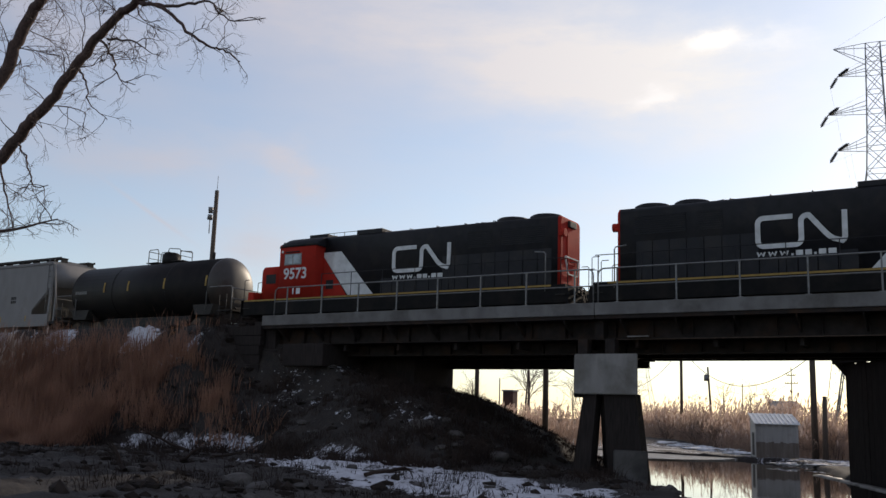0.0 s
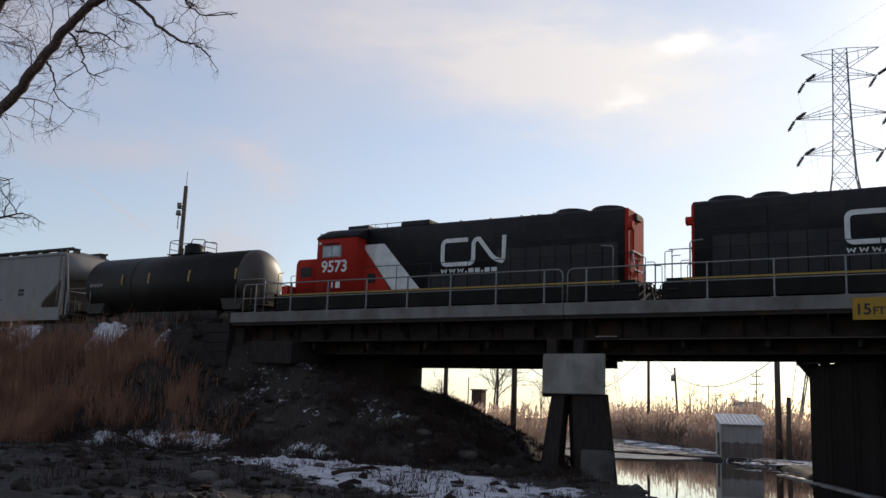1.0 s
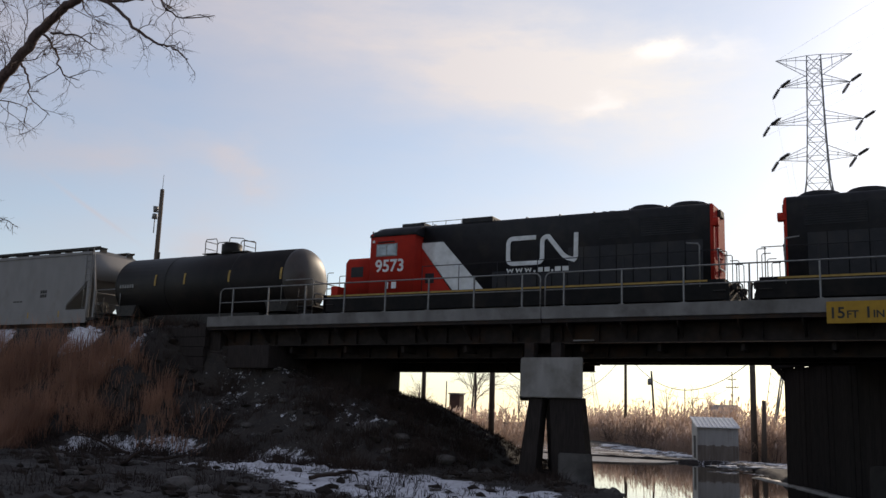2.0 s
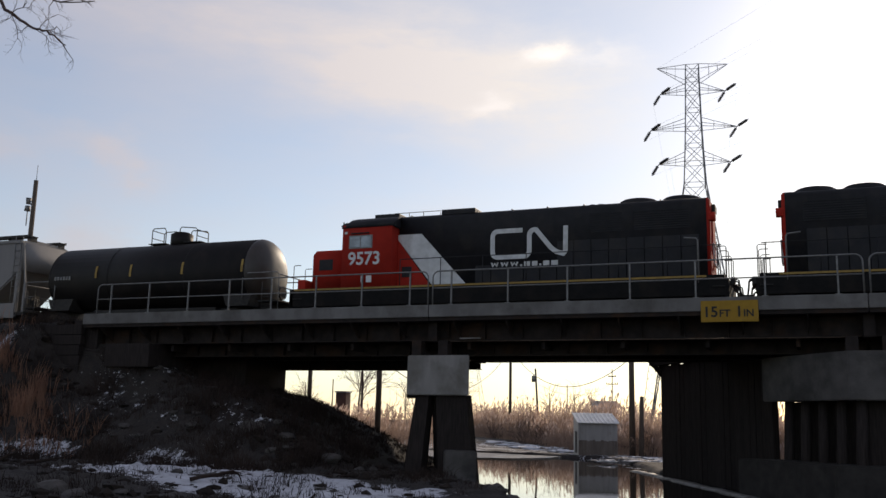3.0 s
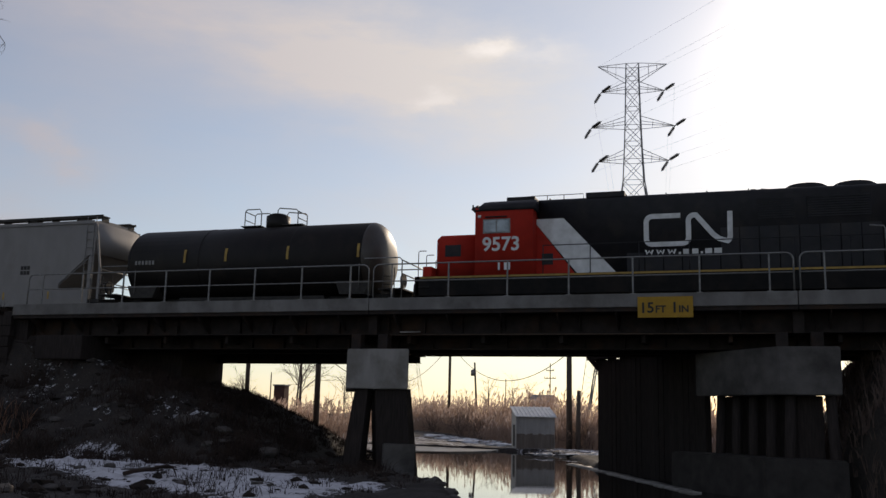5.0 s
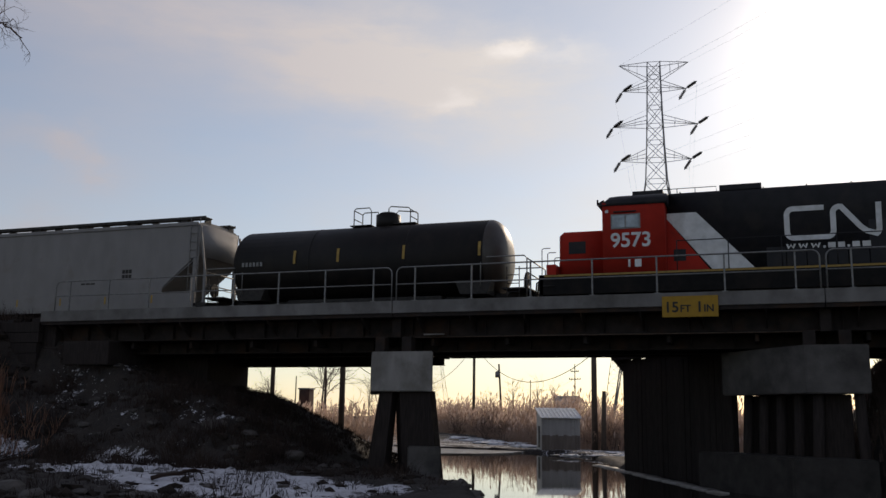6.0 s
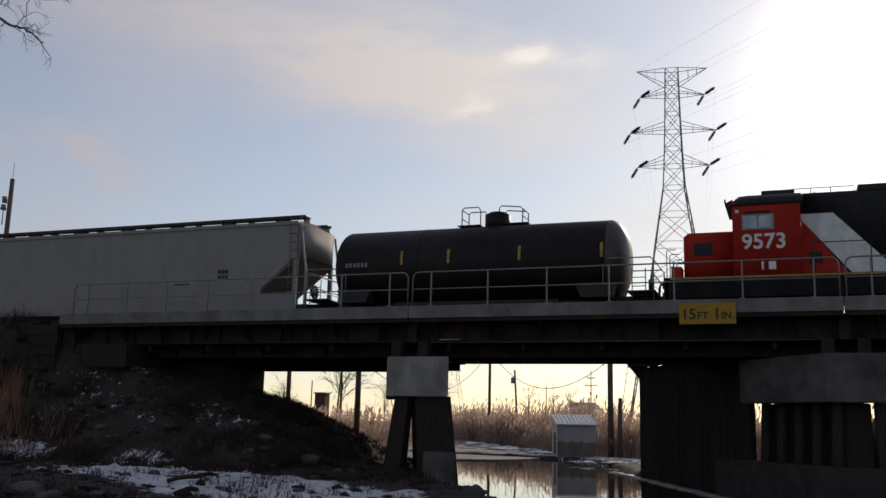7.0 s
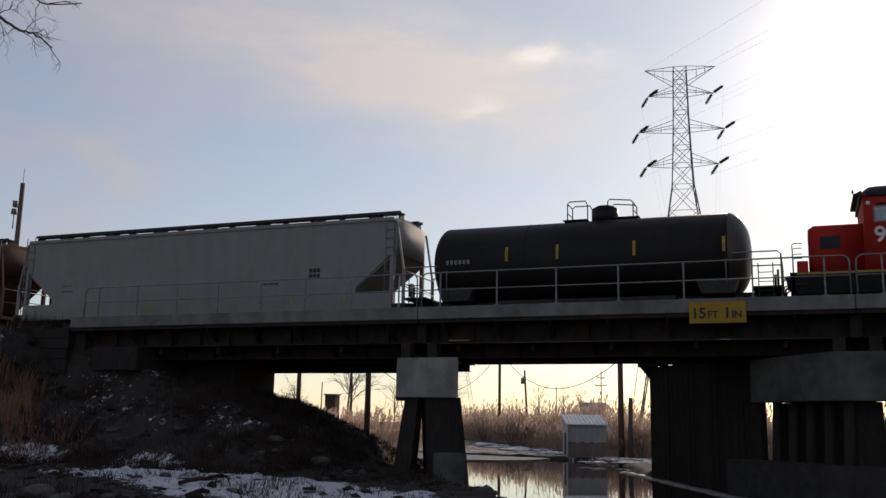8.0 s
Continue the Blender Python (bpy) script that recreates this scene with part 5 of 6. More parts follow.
def equipment_shed():
    sh = thing("equipment_shed", pose(-13.4, 60.6, 0, 0, 0, 21), "pale metal equipment shed with a ribbed sloping roof", "shed")
    b = B()
    box(b, -1.5, 1.5, -0.15, 2.75, -0.35, 0.12, 0.03)
    part("slab", b, M["old_concrete"], sh)
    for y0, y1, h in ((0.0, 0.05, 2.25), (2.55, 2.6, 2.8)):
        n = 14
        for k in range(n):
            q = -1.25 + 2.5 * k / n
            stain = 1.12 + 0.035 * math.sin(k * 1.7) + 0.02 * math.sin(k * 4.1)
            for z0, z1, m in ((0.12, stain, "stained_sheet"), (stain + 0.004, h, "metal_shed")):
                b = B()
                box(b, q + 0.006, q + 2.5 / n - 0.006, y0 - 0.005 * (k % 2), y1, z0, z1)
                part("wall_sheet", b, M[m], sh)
    for x0 in (-1.27, 1.22):
        b = B()
        vs = [(0.05, 0.12), (2.55, 0.12), (2.55, 2.8), (0.05, 2.25)]
        loft(b, [[(x, y, z) for y, z in vs] for x in (x0, x0 + 0.05)])
        for f in b.faces:
            f.smooth = False
        part("side_wall", b, M["metal_shed"], sh)
    b = B()
    loft(b, [[(x, -0.18, 2.22), (x, 2.75, 2.87), (x, 2.75, 2.91), (x, -0.18, 2.26)] for x in (-1.37, 1.37)])
    for f in b.faces:
        f.smooth = False
    roof = part("roof", b, M["white_paint"], sh, "white ribbed sheet roof dusted with snow")
    for k in range(11):
        q = -1.33 + 0.266 * k
        b = B()
        bar(b, (q, -0.19, 2.275), (q, 2.76, 2.925), 0.05, 0.05)
        part("roof_rib", b, M["white_paint"], roof)
    b = B()
    box(b, -1.3, -1.275, 0.7, 1.6, 0.3, 1.7)
    part("vent_panel", b, M["running_gear"], sh)


def utility_pole(p, h, r, label, arms=(), extra="", lean=0.0):
    up = thing("utility_pole", pose(p[0], p[1], p[2]), label, "utility pole", "wooden utility poles")
    b = B()
    tube(b, [(0, 0, -0.6), (lean * 0.5, 0, h * 0.5), (lean, 0, h)], r, r * 0.72, 12)
    part("pole", b, M["pole_wood"], up)
    for z, w in arms:
        b = B()
        bar(b, (lean - w / 2, -r, z), (lean + w / 2, -r, z), 0.1, 0.12)
        part("crossarm", b, M["pole_wood"], up)
        for q in (-0.46, -0.25, 0.25, 0.46):
            b = B()
            tube(b, [(lean + q * w, -r, z + 0.05), (lean + q * w, -r, z + 0.2), (lean + q * w, -r, z + 0.26)], 0.04, 0.06, 8)
            part("pin_insulator", b, M["insulator"], up)
    if extra == "transformer":
        b = B()
        tube(b, [(lean * 0.8 - 0.3, -0.1, h * 0.8), (lean * 0.8 - 0.3, -0.1, h * 0.8 + 0.7)], 0.26, n=16)
        tube(b, [(lean * 0.8 - 0.3, -0.1, h * 0.8 + 0.7), (lean * 0.8 - 0.3, -0.1, h * 0.8 + 0.82)], 0.24, 0.1, 16)
        part("transformer", b, M["galvanised"], up)
    if extra == "light":
        b = B()
        tube(b, [(-0.1, 0, h - 1.4), (-0.45, 0, h - 1.25), (-0.5, 0, h - 1.1)], 0.05, n=8)
        tube(b, [(-0.42, 0, h - 1.35), (-0.4, 0, h - 1.0)], 0.12, 0.16, 12)
        tube(b, [(-0.44, 0, h - 1.75), (-0.42, 0, h - 1.45)], 0.17, 0.14, 12)
        tube(b, [(-0.1, 0, h - 1.2), (-0.4, 0, h - 1.2)], 0.04, n=6)
        tube(b, [(-0.42, 0, h - 2.6), (-0.42, 0, h - 1.7)], 0.03, n=6)
        part("fixture", b, M["galvanised"], up, "grey metal fixture")
        b = B()
        tube(b, [(0, 0, h), (0.02, 0, h + 0.9)], 0.015, n=5)
        part("rod", b, M["wire"], up)
        b = B()
        tube(b, [(0.18, 0, h - 4.2), (0.2, 0, h - 3.8)], 0.07, n=8)
        part("bracket", b, M["running_gear"], up)
    return up


def sag_wire(a, c, drop, r, label):
    b = B()
    a, c = Vector(a), Vector(c)
    pts = []
    for k in range(25):
        u = k / 24
        p = a.lerp(c, u)
        p.z -= drop * 4 * u * (1 - u)
        pts.append(p)
    tube(b, pts, r, n=5)
    return solo("overhead_wire", b, M["wire"], label, "wire", "overhead wires")


def lattice_tower(m, label):
    tw = thing("transmission_tower", m, label, "transmission tower", "lattice transmission towers")
    H = 42.7
    levels = [(0, 5.6), (9, 4.1), (16, 3.0), (21.5, 2.25), (25.5, 1.65), (28.5, 1.2), (32.5, 1.0), (36.5, 0.86), (42.7, 0.72)]
    half = lambda z: float(np.interp(z, [l[0] for l in levels], [l[1] for l in levels]))
    for sx in (-1, 1):
        for sy in (-1, 1):
            b = B()
            tube(b, [(sx * w0, sy * w0, z0) for z0, w0 in levels], 0.075, 0.06, 4)
            part("leg", b, M["tower_steel"], tw)
    zs = [0, 7, 13, 18, 22, 25.5, 28.6, 31.1, 33.2, 35.2, 37.4, 39.5, 41.1, 42.7]
    for z0, z1 in zip(zs, zs[1:]):
        a, c = half(z0), half(z1)
        for fx in range(4):
            q = Matrix.Rotation(fx * math.pi / 2, 4, "Z")
            b = B()
            bar(b, q @ Vector((-a, -a, z0)), q @ Vector((c, -c, z1)), 0.055, 0.055)
            bar(b, q @ Vector((a, -a, z0)), q @ Vector((-c, -c, z1)), 0.055, 0.055)
            bar(b, q @ Vector((-c, -c, z1)), q @ Vector((c, -c, z1)), 0.05, 0.05)
            part("bracing", b, M["tower_steel"], tw)
    tips = []
    for z, w, drop in ((42.7, 3.95, -1.6), (39.5, 3.6, 0.9), (35.2, 4.75, 1.0), (31.1, 3.95, 1.1)):
        for s in (-1, 1):
            tip = Vector((s * w, 0, z))
            b = B()
            wz = half(z)
            for sy in (-1, 1):
                bar(b, (s * wz, sy * wz, z), tip, 0.055, 0.055)
                z2 = z + drop if drop > 0 else z + drop * 1.2
                bar(b, (s * half(z2), sy * half(z2), z2), tip, 0.055, 0.055)
                for u in (0.35, 0.65):
                    bar(b, Vector((s * wz, sy * wz, z)).lerp(tip, u), Vector((s * half(z2), sy * half(z2), z2)).lerp(tip, u), 0.035, 0.035)
            part("crossarm", b, M["tower_steel"], tw)
            if drop > 0:
                for d in ((-0.62, 0.5, -0.85), (0.9, -0.6, 0.42)):
                    b = B()
                    e = Vector(d).normalized()
                    st = tip + e * 0.25
                    for k in range(6):
                        tube(b, [st + e * (k * 0.19), st + e * (k * 0.19 + 0.09), st + e * (k * 0.19 + 0.15)], 0.21, 0.1, 8)
                    tube(b, [tip, st + e * 1.25], 0.06, n=6)
                    part("insulator_string", b, M["insulator"], tw, "dark insulator string")
                    tips.append(m @ (st + e * 1.25))
            else:
                tips.append(m @ tip)
    return tw, tips


def reed_bed(name, spots, seed, label):
    """Dry reeds with bent leaves and feathery plumes. spots: x, y, height."""
    rng = random.Random(seed)
    v, f, mi = [], [], []

    def strip(pts, ws, m):
        a = rng.uniform(0, math.pi)
        s = Vector((math.cos(a), 0.35 * math.sin(a), 0))
        i0 = len(v)
        for p, w in zip(pts, ws):
            v.append(p - s * w)
            v.append(p + s * w)
        for k in range(len(pts) - 1):
            f.append((i0 + 2 * k, i0 + 2 * k + 1, i0 + 2 * k + 3, i0 + 2 * k + 2))
            mi.append(m)

    for x, y, h in spots:
        z = max(0.0, ground_height(x, y)) - 0.05
        lean = Vector((rng.gauss(0.12, 0.16), rng.gauss(0, 0.12), 0))
        base = Vector((x, y, z))
        top = base + lean * h + Vector((0, 0, h))
        mid = base.lerp(top, 0.55) - lean * 0.12 * h
        strip([base, mid, top], [0.022, 0.018, 0.01], 0)
        for k in range(3):
            u = rng.uniform(0.25, 0.85)
            p = base.lerp(top, u)
            d = Vector((rng.uniform(-1, 1), rng.uniform(-0.6, 0.6), 0)) * rng.uniform(0.25, 0.6)
            strip([p, p + d * 0.6 + Vector((0, 0, 0.25)), p + d * 1.2 + Vector((0, 0, rng.uniform(-0.25, 0.15)))], [0.02, 0.028, 0.004], 0)
        if rng.random() < 0.45:
            d = Vector((rng.gauss(0.06, 0.12), rng.uniform(-0.08, 0.08), 0))
            for k in range(2):
                strip([top - Vector((0, 0, 0.12)), top + d * 0.5 + Vector((0, 0, 0.14)), top + d + Vector((0, 0, 0.3))], [0.02, rng.uniform(0.05, 0.09), 0.01], 1)
    me = bpy.data.meshes.new(name)
    me.from_pydata(v, [], f)
    me.materials.append(M["reed"])
    me.materials.append(M["plume"])
    me.polygons.foreach_set("material_index", mi)
    return tagged(new(name, me), label, "reeds", kind="stuff")


def grass_sheet(name, spots, seed, label, material, width=0.014, droop=0.5):
    rng = random.Random(seed)
    v, f = [], []
    for x, y, h in spots:
        z = ground_height(x, y) - 0.03
        for k in range(5):
            a = rng.uniform(0, 6.28)
            d = Vector((math.cos(a), math.sin(a), 0)) * rng.uniform(0.1, droop) * h
            hh = h * rng.uniform(0.5, 1.0)
            p = Vector((x + rng.gauss(0, 0.08), y + rng.gauss(0, 0.08), z))
            s = Vector((rng.choice((-1, 1)), rng.uniform(-0.5, 0.5), 0)) * width
            i0 = len(v)
            for q, w in ((p, 1.0), (p + d * 0.35 + Vector((0, 0, hh * 0.6)), 0.8), (p + d + Vector((0, 0, hh)), 0.15)):
                v += [q - s * w, q + s * w]
            f += [(i0, i0 + 1, i0 + 3, i0 + 2), (i0 + 2, i0 + 3, i0 + 5, i0 + 4)]
    me = bpy.data.meshes.new(name)
    me.from_pydata(v, [], f)
    me.materials.append(material)
    return tagged(new(name, me), label, "grass", kind="stuff")


def grow(bm, p, d, length, r, depth, rng, droop=0.0, n=5, spread=0.75):
    """A limb from p along d that forks into thinner ones."""
    pts = [p.copy()]
    q = p.copy()
    e = d.normalized()
    for k in range(4):
        e = (e + Vector((rng.gauss(0, 0.2), rng.gauss(0, 0.2), rng.gauss(0, 0.2) - droop))).normalized()
        q = q + e * length / 4
        pts.append(q.copy())
    tube(bm, pts, r, r * 0.55, n, caps=False)
    if depth:
        for k in range(rng.choice((3, 4, 4))):
            u = rng.choice((1, 2, 3, 4, 4))
            side = Vector((rng.gauss(0, 1), rng.gauss(0, 1), rng.gauss(0.0, 0.8))).normalized()
            grow(bm, pts[u], e + side * spread, length * rng.uniform(0.45, 0.72), r * 0.55, depth - 1, rng, droop, 4 if depth > 1 else 3, spread)


def bare_tree(p, h, seed, label):
    tr = thing("bare_tree", pose(p[0], p[1], p[2]), label, "tree", "leafless trees")
    rng = random.Random(seed)
    b = B()
    tube(b, [(0, 0, -0.3), (0.05 * h * 0.3, 0, h * 0.25), (0.02 * h, 0, h * 0.55), (0.05, 0, h * 0.85)], h * 0.022, h * 0.006, 8)
    part("trunk", b, M["bark"], tr)
    b = B()
    for k in range(15):
        u = rng.uniform(0.25, 0.85)
        a = rng.uniform(0, 6.28)
        grow(b, Vector((0.02 * h, 0, h * u)), Vector((math.cos(a), math.sin(a), rng.uniform(1.2, 2.2))), h * rng.uniform(0.2, 0.32), h * 0.0042, 3 if h > 8 else 2, rng, n=4)
    part("crown", b, M["twig"], tr)
    return tr


def near_tree():
    tr = thing("bare_tree", pose(0, 0, 0), "leafless tree with dark reddish-brown limbs reaching overhead", "tree", "leafless trees")
    rng = random.Random(41)
    b = B()
    tube(b, [(-19.6, 7.0, 0.2), (-19.2, 7.1, 2.0), (-18.3, 7.5, 3.6), (-17.4, 8.0, 4.6)], 0.34, 0.2, 14)
    part("trunk", b, M["bark"], tr)

    def limb(pts, r0, r1, twigs, depth, tw_r, tw_l, droop=0.02, start=0, up=0.2):
        """A limb through a few bends, smoothed, and its twigs."""
        pts = [Vector(p) for p in pts]
        fine = []
        for i in range(len(pts) - 1):
            p0, p1, p2, p3 = pts[max(0, i - 1)], pts[i], pts[i + 1], pts[min(len(pts) - 1, i + 2)]
            for k in range(5):
                u = k / 5
                fine.append(0.5 * ((2 * p1) + (p2 - p0) * u + (2 * p0 - 5 * p1 + 4 * p2 - p3) * u * u + (3 * p1 - p0 - 3 * p2 + p3) * u ** 3)
                            + Vector((rng.gauss(0, 0.012), rng.gauss(0, 0.012), rng.gauss(0, 0.012))))
        fine.append(pts[-1])
        lb = B()
        tube(lb, fine, r0, r1, 10)
        ob = part("limb", lb, M["bark"], tr)
        tb = B()
        for k in range(twigs):
            i = rng.randrange(start, len(fine) - 1)
            e = (fine[i + 1] - fine[i]).normalized()
            side = Vector((rng.gauss(0, 0.8), rng.gauss(0, 0.8), rng.gauss(up, 0.8))).normalized()
            grow(tb, fine[i], e * 0.7 + side, tw_l * rng.uniform(0.5, 1.2), tw_r * rng.uniform(0.6, 1.1), depth, rng, droop, 5, 0.85)
        tagged(part("twig_spray", tb, M["twig"], ob, "fine bare twigs"), kind="stuff")

    limb([(-17.4, 8.0, 4.6), (-16.2, 8.6, 5.5), (-14.86, 9, 6.34), (-14.22, 9, 6.81), (-13.72, 9, 7.09), (-13.13, 9, 7.58), (-12.55, 9, 8.06), (-12.03, 9, 8.37), (-11.58, 9, 8.51), (-10.9, 9.1, 9.1), (-10.0, 9.3, 9.9)], 0.115, 0.05, 30, 3, 0.012, 0.66, 0.02, 10)
    limb([(-17.4, 8.0, 4.6), (-16.5, 8.5, 6.3), (-15.15, 9, 7.83), (-14.83, 9, 8.36), (-14.44, 9, 8.91), (-14.2, 9, 9.12), (-13.3, 9, 10.1)], 0.13, 0.08, 16, 3, 0.012, 0.7, 0.02, 9)
    limb([(-11.66, 9, 8.5), (-11.0, 9, 8.29), (-10.41, 9, 7.79), (-9.93, 9, 7.46), (-9.6, 9, 7.32), (-9.23, 9, 7.07)], 0.034, 0.008, 10, 2, 0.008, 0.36, -0.03, 9)
    limb([(-11.66, 9, 8.53), (-10.92, 9, 8.29), (-10.26, 9, 8.2), (-9.94, 9, 8.14), (-9.53, 9, 7.77), (-8.79, 9, 7.64)], 0.03, 0.006, 13, 2, 0.008, 0.4, -0.02, 6)
    limb([(-12.4, 9, 8.01), (-12.07, 9, 7.68), (-11.91, 9, 7.32), (-11.46, 9, 7.1)], 0.022, 0.006, 9, 2, 0.008, 0.38, 0.0, 3)
    limb([(-12.26, 9, 8.01), (-11.62, 9, 7.86), (-11.24, 9, 7.62)], 0.022, 0.006, 8, 2, 0.008, 0.38, 0.02, 3)
    limb([(-12.91, 9, 7.62), (-12.65, 9, 7.3), (-12.56, 9, 7.0), (-12.06, 9, 6.62)], 0.02, 0.005, 5, 2, 0.008, 0.36, 0.03, 3)
    limb([(-17.4, 8.0, 4.6), (-16.0, 8.6, 4.9), (-14.56, 9, 5.0), (-13.05, 9, 5.1)], 0.07, 0.008, 18, 2, 0.010, 0.5, 0.0, 8, 0.0)
    limb([(-14.4, 9, 6.55), (-14.31, 9, 6.47), (-14.02, 9, 6.14), (-13.79, 9, 5.72), (-13.4, 9, 5.7)], 0.022, 0.006, 8, 2, 0.008, 0.4, 0.02, 3)
    limb([(-14.86, 9, 6.3), (-14.5, 9, 5.6), (-14.2, 9.0, 4.95)], 0.022, 0.007, 8, 2, 0.009, 0.42, 0.03, 3)


def boulder(x, y, r, seed, flat=0.65, stone="rock"):
    rng = random.Random(seed)
    b = B()
    bmesh.ops.create_icosphere(b, subdivisions=2, radius=1.0)
    o = Vector((rng.uniform(0, 50), rng.uniform(0, 50), rng.uniform(0, 50)))
    for v in b.verts:
        k = 0.75 + 0.45 * noise.noise(v.co * 0.9 + o) + 0.18 * noise.noise(v.co * 2.3 + o)
        v.co = Vector((v.co.x * k * 1.15, v.co.y * k, v.co.z * k * flat)) * r
    ob = solo("boulder", b, M[stone], "rough grey-brown boulder lying on the frozen ground", "boulder", "boulders below the bank")
    ob.matrix_basis = pose(x, y, ground_height(x, y) + r * flat * 0.18, 0, 0, rng.uniform(0, 360))


def mud_clods():
    """Frozen clods of mud strewn over the ground, as one mesh."""
    rng = random.Random(55)
    ball = B()
    bmesh.ops.create_icosphere(ball, subdivisions=1, radius=1.0)
    ball.verts.index_update()
    pts, tris = [v.co.copy() for v in ball.verts], [[v.index for v in f.verts] for f in ball.faces]
    ball.free()
    verts, faces = [], []
    tries = 0
    while tries < 9000:
        tries += 1
        x, y = rng.uniform(-36, -9), rng.uniform(10.5, 33)
        c = noise.noise((x * 0.5, y * 0.5, 61)) + 0.6 * noise.noise((x * 1.4, y * 1.4, 62))
        if x > shore(y) - 0.3 or c < rng.uniform(-0.1, 0.45):
            continue
        if snow_weight(x, y, ground_height(x, y)) > 0.05 and rng.random() < 0.8:
            continue
        r = 0.05 + 0.2 * rng.random() ** 3
        z = ground_height(x, y)
        o = Vector((rng.uniform(0, 60), rng.uniform(0, 60), 0))
        i0 = len(verts)
        for p in pts:
            k = r * (0.8 + 0.7 * noise.noise(p * 1.2 + o))
            verts.append((x + p.x * k * 1.3, y + p.y * k, z + p.z * k * 0.75))
        faces += [[i0 + i for i in t] for t in tris]
    me = bpy.data.meshes.new("mud_clods")
    me.from_pydata(verts, [], faces)
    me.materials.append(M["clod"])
    tagged(new("mud_clods", me), "dark frozen clods of mud strewn over the ground", "mud", kind="stuff")


def fallen_branch(x, y, length, turn, seed):
    rng = random.Random(seed)
    b = B()
    p = Vector((x, y, ground_height(x, y) + 0.08))
    d = Vector((math.cos(radians(turn)), math.sin(radians(turn)), 0.03))
    grow(b, p, d, length, 0.06, 1, rng, n=6, spread=0.5)
    solo("fallen_branch", b, M["dark_brush"], "dead branch lying on the frozen mud", "branch", "fallen branches")


def snow_patch(x, y, r, seed):
    rng = random.Random(seed)
    b = B()
    bmesh.ops.create_icosphere(b, subdivisions=3, radius=1.0)
    o = Vector((rng.uniform(0, 50), rng.uniform(0, 50), 3))
    for v in b.verts:
        k = 0.7 + 0.6 * noise.noise(v.co * 1.1 + o) + 0.3 * noise.noise(v.co * 2.9 + o)
        v.co = Vector((v.co.x * k * 1.7, v.co.y * k * 1.3, v.co.z * k * 0.22)) * r
    for f in b.faces:
        f.smooth = True
    ob = solo("snow_patch", b, M["snow"], "low crusted patch of old snow at the creek edge", "snow patch", "snow patches by the creek")
    ob.matrix_basis = pose(x, y, max(0.14, ground_height(x, y)), 0, 0, rng.uniform(0, 40))


def clearance_sign():
    sg = thing("clearance_sign", pose(-2.42, 29.56, 5.38), "yellow clearance sign fixed to the bridge edge", "sign")
    b = B()
    box(b, -0.85, 0.85, -0.015, 0.012, 0.0, 0.66, 0.004)
    part("panel", b, M["sign_yellow"], sg)
    for words, x, size in (("15", -0.56, 0.46), ("FT", -0.14, 0.31), ("1", 0.29, 0.46), ("IN", 0.57, 0.31)):
        text_part("lettering", words, size, pose(x, -0.018, 0.16, 90, 0, 0), M["sign_black"], sg, "black painted lettering")
    for x in (-0.7, 0.7):
        b = B()
        box(b, x - 0.03, x + 0.03, 0.012, 0.045, 0.05, 0.62)
        part("bracket", b, M["galvanised"], sg)


